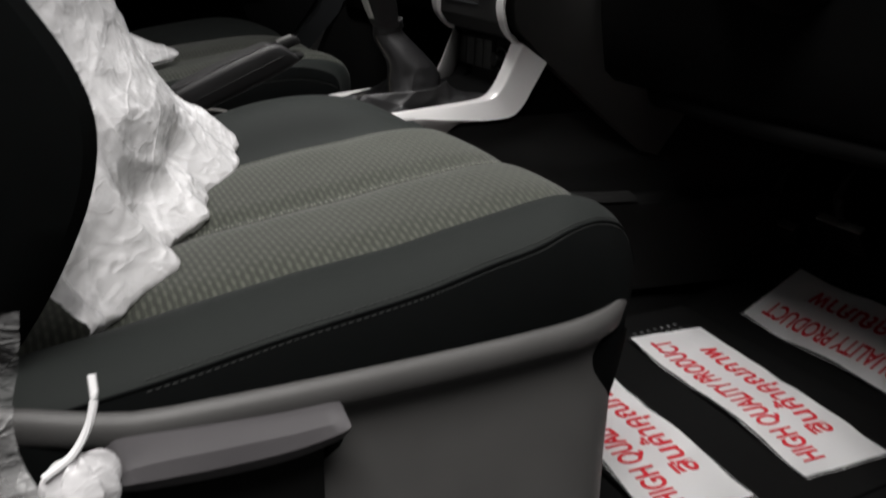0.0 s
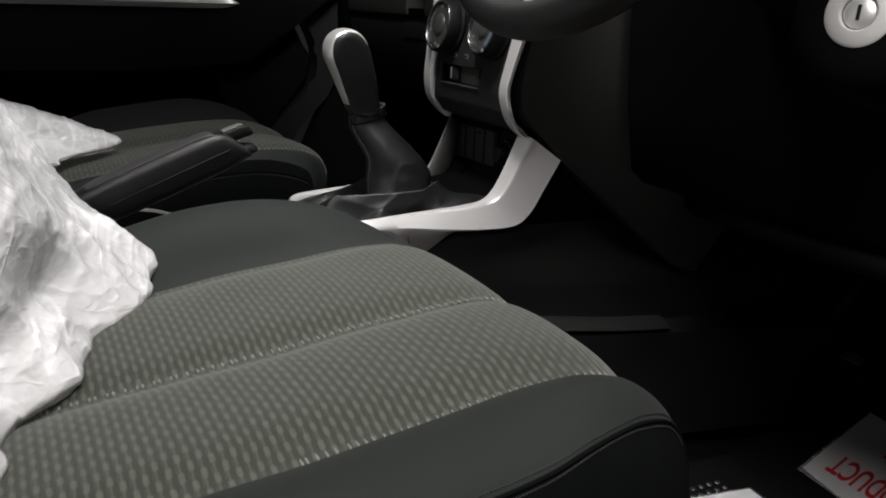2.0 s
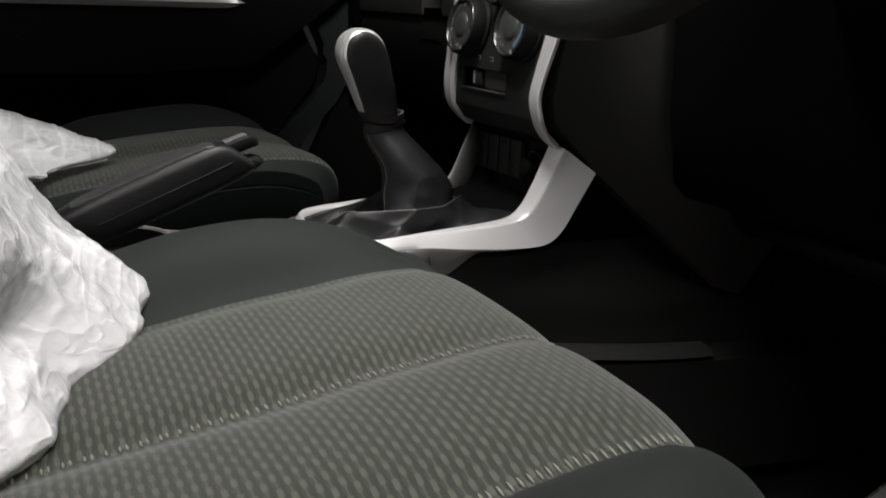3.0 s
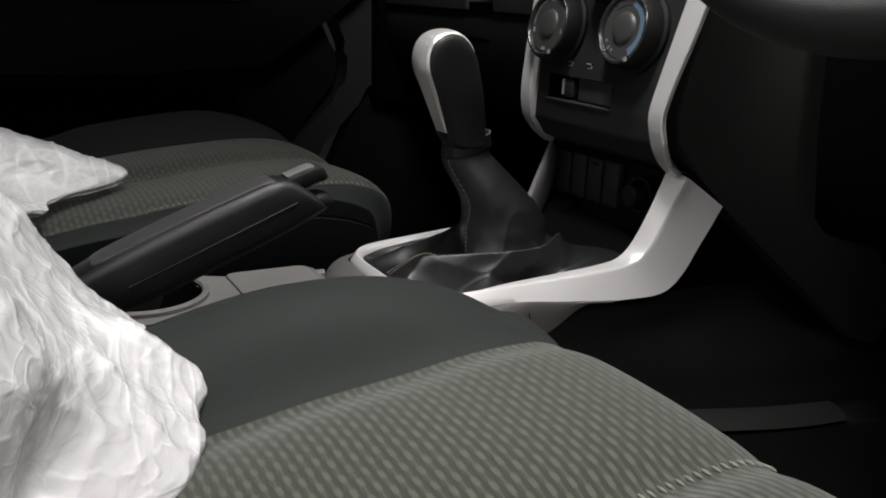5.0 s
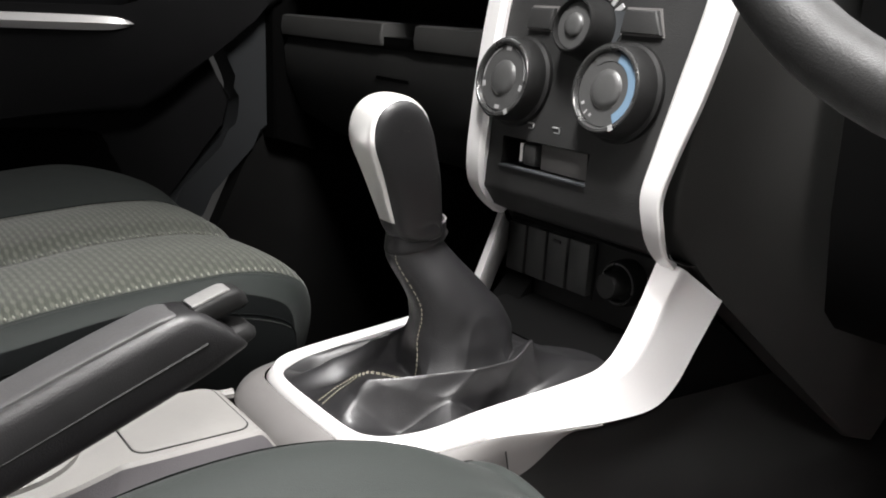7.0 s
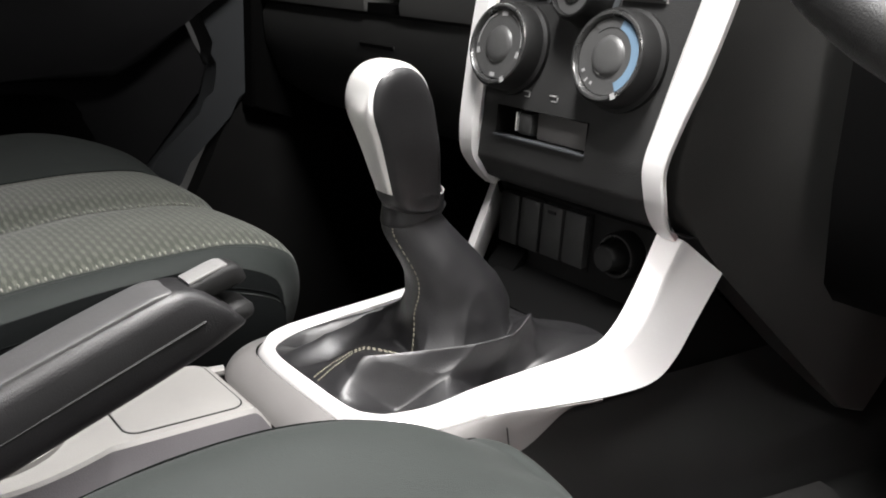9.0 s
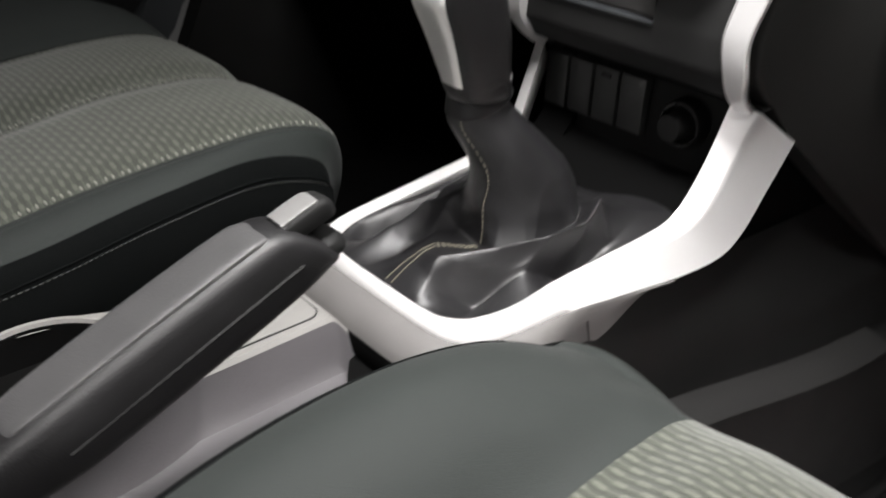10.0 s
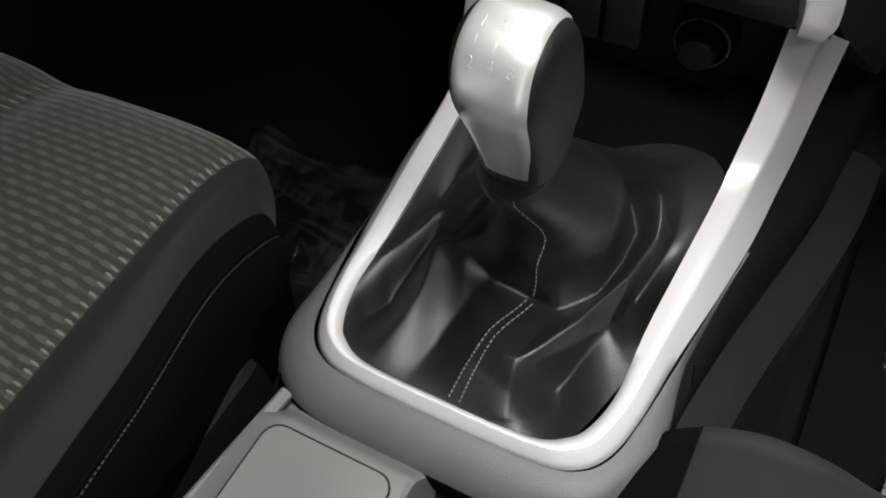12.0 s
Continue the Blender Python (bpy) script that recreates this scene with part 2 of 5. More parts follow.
# ---- builders ----
def part(name, bm, material, parent=None, label="", sharp=40):
    me = bpy.data.meshes.new(name)
    bmesh.ops.recalc_face_normals(bm, faces=bm.faces)
    for f in bm.faces:
        f.smooth = True
    bm.to_mesh(me)
    bm.free()
    me.set_sharp_from_angle(angle=radians(sharp))
    me.materials.append(material)
    ob = new(name, me)
    if parent is not None:
        ob.parent = parent
        top = parent
        at = Vector((0, 0, 0))
        while top is not None:
            at += top.location
            top = top.parent
        ob.location = -at
    if label:
        tagged(ob, label)
    return ob


def thing(name, at, label, category, kind=""):
    ob = new(name)
    ob.location = at
    ob.empty_display_size = 0.05
    return tagged(ob, label, category, kind=kind)


def joined(*bms):
    out = bmesh.new()
    for b in bms:
        me = bpy.data.meshes.new("tmp")
        b.to_mesh(me)
        out.from_mesh(me)
        bpy.data.meshes.remove(me)
        b.free()
    return out


def box(x0, x1, y0, y1, z0, z1, r=0.004, seg=2):
    bm = bmesh.new()
    bmesh.ops.create_cube(bm, size=1)
    for v in bm.verts:
        v.co = ((x0 + x1) / 2 + v.co.x * (x1 - x0), (y0 + y1) / 2 + v.co.y * (y1 - y0), (z0 + z1) / 2 + v.co.z * (z1 - z0))
    if r:
        bmesh.ops.bevel(bm, geom=bm.edges[:], offset=r, segments=seg, affect="EDGES", profile=0.5)
    return bm


def moved(bm, m):
    bmesh.ops.transform(bm, matrix=m, verts=bm.verts)
    return bm


def grid(fn, nu, nv, wrap_u=False, wrap_v=False, skip=None):
    """A sheet fn(u, v), u and v from 0 to 1."""
    bm = bmesh.new()
    cu, cv = nu + (not wrap_u), nv + (not wrap_v)
    vs = [[bm.verts.new(fn(i / nu, j / nv)) for j in range(cv)] for i in range(cu)]
    for i in range(nu):
        for j in range(nv):
            if skip and skip((i + 0.5) / nu, (j + 0.5) / nv):
                continue
            q = (vs[i][j], vs[(i + 1) % cu][j], vs[(i + 1) % cu][(j + 1) % cv], vs[i][(j + 1) % cv])
            if len(set(q)) == 4:
                bm.faces.new(q)
    return bm


def spline(points, t):
    """Catmull-Rom through the points, t from 0 to 1."""
    n = len(points) - 1
    t = min(max(t, 0), 1) * n
    i = min(int(t), n - 1)
    f = t - i
    p = [Vector(points[min(max(k, 0), n)]) for k in (i - 1, i, i + 1, i + 2)]
    if i == 0:
        p[0] = 2 * p[1] - p[2]
    if i == n - 1:
        p[3] = 2 * p[2] - p[1]
    return 0.5 * (2 * p[1] + (p[2] - p[0]) * f + (2 * p[0] - 5 * p[1] + 4 * p[2] - p[3]) * f * f + (3 * p[1] - 3 * p[2] + p[3] - p[0]) * f ** 3)


def loft(loops, steps=4, caps=True):
    """Closed loops of 3D points (same count), joined smoothly along their order."""
    n, k = len(loops), len(loops[0])
    rows = []
    for s in range((n - 1) * steps + 1):
        t = s / ((n - 1) * steps)
        rows.append([spline([lp[j] for lp in loops], t) for j in range(k)])
    bm = bmesh.new()
    vs = [[bm.verts.new(p) for p in row] for row in rows]
    for a, b in zip(vs, vs[1:]):
        for j in range(k):
            bm.faces.new((a[j], a[(j + 1) % k], b[(j + 1) % k], b[j]))
    if caps:
        bm.faces.new(vs[0])
        bm.faces.new(vs[-1][::-1])
    return bm


def tube(points, r, sides=8, steps=6, closed=False):
    pts = [Vector(p) for p in points]
    n = len(pts) - 1
    path = pts if closed else [spline(pts, s / (n * steps)) for s in range(n * steps + 1)]
    m = len(path)
    bm = bmesh.new()
    rings = []
    for i, p in enumerate(path):
        a, b = (path[i - 1], path[(i + 1) % m]) if closed else (path[max(i - 1, 0)], path[min(i + 1, m - 1)])
        d = (b - a).normalized()
        side = d.cross(Vector((0.13, 0.31, 0.94))).normalized()
        up = side.cross(d)
        rad = r(i / max(m - 1, 1)) if callable(r) else r
        rings.append([bm.verts.new(p + rad * (math.cos(q) * side + math.sin(q) * up)) for q in (2 * math.pi * k / sides for k in range(sides))])
    for i in range(m if closed else m - 1):
        a, b = rings[i], rings[(i + 1) % m]
        for k in range(sides):
            bm.faces.new((a[k], a[(k + 1) % sides], b[(k + 1) % sides], b[k]))
    if not closed:
        bm.faces.new(rings[0])
        bm.faces.new(rings[-1][::-1])
    return bm


def prism(poly, fn, depth, r=0.0):
    """A polygon (a, b) laid by fn(a, b, d) and given a thickness: d runs from 0 to depth."""
    bm = bmesh.new()
    front = [bm.verts.new(fn(a, b, 0)) for a, b in poly]
    back = [bm.verts.new(fn(a, b, depth)) for a, b in poly]
    n = len(poly)
    bm.faces.new(front)
    bm.faces.new(back[::-1])
    for i in range(n):
        bm.faces.new((front[i], back[i], back[(i + 1) % n], front[(i + 1) % n]))
    if r:
        bmesh.ops.bevel(bm, geom=[e for e in bm.edges if all(v in front for v in e.verts)], offset=r, segments=3, affect="EDGES", profile=0.5)
    return bm


def curved(poly, steps=5, keep=0.45):
    """The polygon's corners eased into curves; corners stay partly crisp."""
    n = len(poly)
    pts = [(*poly[k % n], 0) for k in range(-2, n + 3)]
    out = []
    for k in range(n):
        for q in range(steps):
            t = k + q / steps
            a, b = Vector((*poly[k], 0)), Vector((*poly[(k + 1) % n], 0))
            p = spline(pts, (t + 2) / (len(pts) - 1)).lerp(a.lerp(b, q / steps), keep)
            out.append((p.x, p.y))
    return out


def turned(profile, m, sides=32, caps=True):
    """A profile of (radius, height) turned round z, then laid by m."""
    bm = bmesh.new()
    rings = [[bm.verts.new(m @ Vector((r * math.cos(q), r * math.sin(q), h))) for q in (2 * math.pi * k / sides for k in range(sides))] for r, h in profile]
    for a, b in zip(rings, rings[1:]):
        for k in range(sides):
            bm.faces.new((a[k], a[(k + 1) % sides], b[(k + 1) % sides], b[k]))
    if caps:
        bm.faces.new(rings[0][::-1])
        bm.faces.new(rings[-1])
    return bm


def letters(text, size, m, depth=0.0003, bold=0.0):
    """Raised letters in the built-in font, centred, as a bmesh laid by m."""
    cu = bpy.data.curves.new("letters", "FONT")
    cu.body, cu.size, cu.extrude, cu.align_x, cu.align_y = text, size, depth, "CENTER", "CENTER"
    cu.offset = bold
    ob = new("letters", cu)
    me = ob.to_mesh()
    bm = bmesh.new()
    bm.from_mesh(me)
    ob.to_mesh_clear()
    bpy.data.objects.remove(ob)
    bpy.data.curves.remove(cu)
    return moved(bm, m)


def smooth(a, b, x):
    t = min(max((x - a) / (b - a), 0), 1)
    return t * t * (3 - 2 * t)

# ---- showroom shell and cabin shell ----
tagged(part("ground", box(-7, 7, -7, 7, -0.7, -0.55, 0), GROUND), "polished grey showroom floor under the car", "floor", kind="structure")
tagged(part("ceiling", box(-7, 7, -7, 7, 3.2, 3.3, 0), WALL), "plain pale showroom ceiling", "ceiling", kind="structure")
for nm, b in (("wall_north", (7, 7.1, -7, 7)), ("wall_south", (-7.1, -7, -7, 7)), ("wall_east", (-7, 7, -7.1, -7)), ("wall_west", (-7, 7, 7, 7.1))):
    tagged(part(nm, box(*b, -0.55, 3.2, 0), WALL), "plain pale showroom wall", "wall", kind="structure")


def floor_pan():
    """Carpet with the tunnel bulge and the rising toe board."""
    def z(x, y):
        tunnel = 0.17 * smooth(0.16, 0.10, abs(y + 0.004)) * smooth(-1.2, -0.9, x)
        toe = 0.32 * smooth(0.47, 0.95, x)
        return max(tunnel, toe) + 0.0015 * noise.noise((x * 30, y * 30, 0))
    top = grid(lambda u, v: (-1.3 + 2.25 * u, -0.70 + 1.42 * v, z(-1.3 + 2.25 * u, -0.70 + 1.42 * v)), 90, 72)
    return joined(top, box(-1.3, 0.95, -0.74, 0.74, -0.06, -0.02, 0))


tagged(part("floor", floor_pan(), CARPET), "black carpet floor of the cabin with a raised tunnel", "floor", kind="structure")
tagged(part("roof_lining", box(-1.4, -0.02, -0.72, 0.72, 1.16, 1.19, 0.01), HEAD), "pale grey fabric roof lining", "ceiling", kind="structure")
tagged(part("wall_rear", box(-1.42, -1.36, -0.74, 0.74, -0.05, 1.18, 0.01), SOFT_BLACK), "dark rear bulkhead of the cabin", "wall", kind="structure")
tagged(part("wall_front", prism([(0.95, -0.05), (1.0, -0.05), (0.97, 0.62), (0.92, 0.62)], lambda a, b, d: (a, -0.74 + d, b), 1.48), CARPET), "black bulkhead behind the dashboard", "wall", kind="structure")
tagged(part("sill", box(-1.3, 0.95, -0.75, -0.70, -0.06, 0.035, 0.012), BLACK), "black door sill along the open side", "sill", kind="structure")
tagged(part("pillar", prism([(-0.62, 0.03), (-0.50, 0.03), (-0.52, 0.7), (-0.58, 1.17), (-0.66, 1.17), (-0.66, 0.7)], lambda a, b, d: (a, -0.73 + d, b), 0.06, 0.008), SOFT_BLACK), "dark trim of the pillar behind the open door", "pillar", kind="structure")


# ---- seats ----
DRIVER_Y, RIB = -0.352, 0.0054
SECTION = [(-0.255, -0.15), (-0.266, -0.09), (-0.270, -0.03), (-0.262, 0.010), (-0.247, 0.029), (-0.217, 0.037), (-0.185, 0.024), (-0.155, 0.001),
           (-0.115, 0.010), (-0.07, 0.011), (-0.035, 0.008), (-0.008, 0.000), (0.02, 0.008), (0.065, 0.012), (0.115, 0.011), (0.155, 0.002), (0.185, 0.022), (0.217, 0.032), (0.245, 0.022), (0.262, -0.004), (0.268, -0.05), (0.264, -0.10), (0.255, -0.15)]
SPANS = {"outer_side": (0, 3.35), "outer_bolster": (3.35, 7), "cushion_panel_outer": (7, 11), "cushion_panel_inner": (11, 15), "inner_bolster": (15, 17.8), "inner_side": (17.8, 22)}
# side profile: metres ahead of the seat's base line, drop below the sloping top
PROFILE = [(-0.52, 0.0), (-0.40, 0.0), (-0.28, 0.0), (-0.16, 0.0), (-0.08, 0.0), (-0.02, 0.001), (0.022, 0.006), (0.048, 0.020), (0.062, 0.046), (0.062, 0.078), (0.046, 0.11), (0.022, 0.15)]


def seat_point(q, v, lift=0.0):
    """A point of the driver cushion: q runs along SECTION, v along PROFILE."""
    dy, dz = spline([(a, b, 0) for a, b in SECTION], q / (len(SECTION) - 1)).xy
    x, drop, _ = spline([(a, b, 0) for a, b in PROFILE], v)
    front = smooth(-0.03, 0.06, x)
    inner = smooth(0.15, 0.2, dy)
    corner = (0.075 if dy < 0 else 0.016) * (abs(dy) / 0.27) ** 4 * smooth(-0.20, 0.03, x) + 0.010 * (dy / 0.27) ** 2 * front
    flat = 1 - (0.55 - 0.30 * inner) * front
    top = 0.3233 + 0.13 * min(x, 0.02)
    dz -= 0.005 * inner
    below = min(dz, 0.0)
    z = top - drop + max(dz, 0) * flat + below * (1 - 0.9 * smooth(0.0, 0.06, drop)) + lift
    if inner > 0:
        crest = spline([(0.300, 0, 0), (0.322, 0, 0), (0.339, 0, 0), (0.3505, 0, 0), (0.3545, 0, 0), (0.3505, 0, 0), (0.337, 0, 0), (0.312, 0, 0)], (min(max(x, -0.30), 0.05) + 0.30) / 0.35).x
        z += inner * (crest - (top - drop + 0.027 * flat)) * (1 - smooth(0.02, 0.07, drop))
    z += 0.0022 * noise.noise((x * 14, dy * 14, DRIVER_Y * 5))
    pull = 0.045 * smooth(0.05, 0.14, drop) * smooth(0.1, 0.22, abs(dy))
    wide = dy * (1 - 0.10 * smooth(0.05, 0.12, drop))
    return Vector((x - corner - pull, DRIVER_Y + wide, max(z, 0.14)))


# passenger cushion: y across with height over the panels, and the side profile of the panels
ACROSS = [(0.120, -0.15), (0.110, -0.090), (0.104, -0.050), (0.107, -0.022), (0.115, -0.008), (0.130, -0.001), (0.147, -0.004), (0.170, 0.001), (0.200, 0.003), (0.250, 0.000), (0.280, -0.006), (0.310, 0.001),
          (0.345, 0.003), (0.380, 0.001), (0.405, -0.002), (0.435, 0.007), (0.465, 0.013), (0.500, 0.016), (0.540, 0.012), (0.575, -0.006), (0.590, -0.05), (0.588, -0.10), (0.580, -0.15)]
ALONG = [(-0.50, 0.300), (-0.38, 0.306), (-0.28, 0.318), (-0.19, 0.332), (-0.11, 0.343), (-0.045, 0.350), (0.010, 0.352), (0.045, 0.349), (0.068, 0.340), (0.078, 0.327), (0.081, 0.304), (0.076, 0.268), (0.066, 0.226), (0.054, 0.190)]
# inner_side runs past its seam at 3.0: the bolster's unlit half, coloured dark.
PASSENGER_SPANS = {"inner_side": (0, 3.9), "inner_bolster": (3.9, 6), "cushion_panel_inner": (6, 10), "cushion_panel_outer": (10, 14), "outer_bolster": (14, 19), "outer_side": (19, 22)}


def passenger_point(q, v, lift=0.0):
    """A point of the passenger cushion, with its high bolster on the door side."""
    y, dz = spline([(a, b, 0) for a, b in ACROSS], q / (len(ACROSS) - 1)).xy
    x, top, _ = spline([(a, b, 0) for a, b in ALONG], v)
    drop = 0.352 - top if x > 0.03 else 0.0
    crest = (1 - 0.5 * smooth(0.0, 0.06, x)) * (smooth(-0.23, -0.14, x) if y > 0.405 else 1)
    z = top + max(dz, 0) * crest * (1 - smooth(0.01, 0.06, drop)) + min(dz, 0) * (1 - 0.9 * smooth(0.0, 0.06, drop)) + lift
    corner = (0.030 * smooth(0.155, 0.104, y) + 0.045 * smooth(0.45, 0.59, y) ** 1.5) * smooth(-0.15, 0.05, x)
    tuck = smooth(0.150, 0.108, y) * smooth(-0.07, 0.055, x)
    z += 0.0020 * noise.noise((x * 14, y * 14, 2.0)) - 0.003 * tuck
    y += 0.012 * tuck
    mid = 0.33
    return Vector((x - corner, mid + (y - mid) * (1 - 0.07 * smooth(0.05, 0.12, drop)), max(z, 0.14)))


def seat(point, profile, spans, seams, cy, x0, label):
    """A cushion of cloth patches with its seams, on a base with rails, and a backrest."""
    s = thing("car_seat", (x0 - 0.25, cy, 0.02), label, "car seat")
    driver_side = cy < 0

    def at(q, v):
        return q + 1.5 * smooth(0.40, 0.68, v) if driver_side and q == 3.35 else q

    def patch(a, b, nu, nv=84):
        return grid(lambda u, v: point(at(a, v) + (at(b, v) - at(a, v)) * u, v), nu, nv)

    for nm, (a, b) in spans.items():
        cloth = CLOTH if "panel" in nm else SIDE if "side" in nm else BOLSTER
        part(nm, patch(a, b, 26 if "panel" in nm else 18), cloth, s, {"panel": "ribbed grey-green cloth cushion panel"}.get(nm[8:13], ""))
    for nm, q, r in seams["lines"]:
        part(nm, tube([point(at(q, v / 24), v / 24, 0.0004) for v in range(0, 22)], r, 6, 3), SIDE, s, "dark seam")
    q, offs = seams["stitched"]
    rows = []
    for k in range(150):
        v = 0.12 + 0.56 * k / 150
        for off in offs:
            a, b = (point(at(q, w) + off, w, 0.0006) for w in (v, v + 0.0023))
            rows.append(tube([a, b], 0.0005, 4, 1))
    part("stitching", joined(*rows), THREAD, s, "row of grey-green stitches")
    for nm, q, first, last in seams["puckered"]:
        ticks = []
        for k in range(first, last):
            x = RIB * (k - 68 + 0.25)
            v = next((j / 400 for j in range(401) if spline([(a, b, 0) for a, b in profile], j / 400).x >= x), 0.62)
            a, b = (point(q + d, v, 0.0010) for d in (-0.11, 0.11))
            ticks.append(tube([a, b], lambda s: 0.0009 if s == 0.5 else 0.0004, 5, 2))
        part(nm, joined(*ticks), TICK, s, "puckered seam")
    part("seat_base", box(x0 - 0.44, x0 - 0.02, cy - 0.22, cy + 0.22, 0.10, 0.25, 0.02), BLACK, s)
    for k in (-1, 1):
        part("seat_rail", box(x0 - 0.47, x0 + 0.0, cy + k * 0.19 - 0.018, cy + k * 0.19 + 0.018, 0.015, 0.10, 0.004), BLACK, s)
    back_rest(s, cy, 1 if driver_side else -1, x0)
    return s


def back_rest(s, cy, side, x0):
    def loop(z, x, hw, th, bol):
        pts = []
        for k in range(28):
            q = 2 * math.pi * k / 28
            c, n = math.cos(q), math.sin(q)
            y = hw * math.copysign(abs(c) ** 0.55, c)
            fx = th * math.copysign(abs(n) ** 0.6, n)
            fx += bol * smooth(0.55, 0.95, abs(c)) * (1 if n > -0.2 else 0)
            pts.append((x0 + x + fx, cy + side * y, z))
        return pts
    loops = [loop(0.24, -0.51, 0.20, 0.05, 0.0), loop(0.30, -0.50, 0.235, 0.06, 0.030), loop(0.36, -0.50, 0.252, 0.065, 0.066), loop(0.42, -0.508, 0.26, 0.065, 0.100), loop(0.47, -0.518, 0.262, 0.065, 0.108),
             loop(0.54, -0.54, 0.26, 0.062, 0.092), loop(0.68, -0.59, 0.25, 0.055, 0.06), loop(0.78, -0.615, 0.23, 0.05, 0.03), loop(0.84, -0.63, 0.19, 0.035, 0.01)]
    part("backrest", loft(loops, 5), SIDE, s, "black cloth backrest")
    head = [[(x0 + a + 0.045 * w * math.cos(q), cy + 0.13 * w * math.copysign(abs(math.sin(q)) ** 0.6, math.sin(q)), z) for q in (2 * math.pi * k / 24 for k in range(24))]
            for a, z, w in ((-0.655, 0.90, 0.7), (-0.66, 0.93, 1.0), (-0.67, 0.99, 1.05), (-0.68, 1.05, 0.95), (-0.683, 1.08, 0.55))]
    part("headrest", loft(head, 4), SIDE, s)


driver = seat(seat_point, PROFILE, SPANS, {"lines": (("outer_seam", 3.35, 0.0012), ("inner_seam", 17.8, 0.0005)), "stitched": (3.35, (-0.13, 0.17)), "puckered": (("centre_seam", 11.0, 0, 76), ("panel_seam", 7.12, 36, 74))},
              DRIVER_Y, 0.0, "dark green-grey cloth driver seat with a grey plastic side cover")
passenger = seat(passenger_point, ALONG, PASSENGER_SPANS, {"lines": (("inner_seam", 3.0, 0.0008), ("outer_seam", 14.0, 0.0005)), "stitched": (3.0, (-0.16,)), "puckered": (("centre_seam", 10.0, 24, 80), ("panel_seam", 6.12, 40, 80))},
                 0.33, 0.034, "dark green-grey cloth passenger seat with ribbed centre panels")


def shield():
    """Grey plastic cover on the outer side of the driver seat, with a rolled lip along its top."""
    plan = [(-0.48, -0.585), (-0.40, -0.612), (-0.30, -0.622), (-0.18, -0.627), (-0.11, -0.627), (-0.060, -0.624), (-0.026, -0.615), (-0.005, -0.597), (0.005, -0.56), (0.009, -0.50), (0.012, -0.43), (0.014, -0.36), (0.014, -0.25)]
    prof = [(0.0, 1.0), (0.007, 1.012), (0.013, 0.985), (0.010, 0.935), (0.000, 0.90), (-0.004, 0.78), (-0.002, 0.6), (0.001, 0.45), (0.005, 0.33), (0.008, 0.22), (0.006, 0.12), (0.0, 0.05)]
    def fn(u, v):
        p = spline([(a, b, 0) for a, b in plan], u)
        q = spline([(a, b, 0) for a, b in plan], min(u + 0.01, 1)) - spline([(a, b, 0) for a, b in plan], max(u - 0.01, 0))
        out = Vector((q.y, -q.x, 0)).normalized()
        o, h, _ = spline([(a, b, 0) for a, b in prof], v)
        top = 0.283 + 0.012 * smooth(-0.36, -0.44, p.x) + 0.004 * smooth(-0.1, 0.02, p.x)
        return Vector((p.x, p.y, 0.02 + (top - 0.02) * h)) + out * o * (1 - 0.75 * smooth(-0.07, 0.005, p.x)) - Vector((0.012 * (1 - h) * smooth(-0.1, 0.02, p.x), 0, 0))
    return grid(fn, 64, 40)


part("side_shield", shield(), SHIELD, driver, "grey moulded plastic seat side cover")
lever = [[(x, y, z) for y, z in ((-0.624, zt), (-0.640, zt - 0.001), (-0.652, zt - 0.006), (-0.655, zm), (-0.650, zb + 0.002), (-0.640, zb), (-0.624, zb + 0.004))]
         for x, zt, zm, zb in ((-0.389, 0.270, 0.264, 0.258), (-0.378, 0.276, 0.262, 0.252), (-0.33, 0.274, 0.258, 0.247), (-0.29, 0.272, 0.257, 0.246), (-0.262, 0.272, 0.260, 0.250), (-0.254, 0.271, 0.263, 0.254))]
part("height_lever", loft(lever, 4), TRAY, driver, "grey plastic height lever")
# Black block in place of the shade that falls on the cover below the lever.
part("lever_shade", box(-0.375, -0.262, -0.630, -0.6215, 0.17, 0.248, 0.003), BLACK, driver)


# ---- protective polythene on the seats ----
def crumple(p, a, f):
    """Soft billows with a few long raised creases."""
    n = noise.noise((p[0] * f, p[1] * f, p[2] * f))
    r = 1 - abs(noise.noise((p[0] * f * 1.1 + 3, p[1] * f * 0.5, p[2] * f * 1.1)))
    s = 1 - abs(noise.noise((p[0] * f * 0.7 + 9, p[1] * f * 2.0 + p[2] * f, p[2] * f * 0.8)))
    t = 1 - abs(noise.noise((p[0] * f * 3.6 + p[2] * f * 1.5, p[1] * f * 1.2, p[2] * f * 2.0 + 5)))
    w = 1 - abs(noise.noise((p[0] * f * 6.0 + p[1] * f, p[1] * f * 2.2 + 7, p[2] * f * 5.0)))
    return a * (1.7 * n + 0.6 * r ** 9 + 0.5 * s ** 9 + 0.5 * t ** 7 + 0.45 * w ** 6)


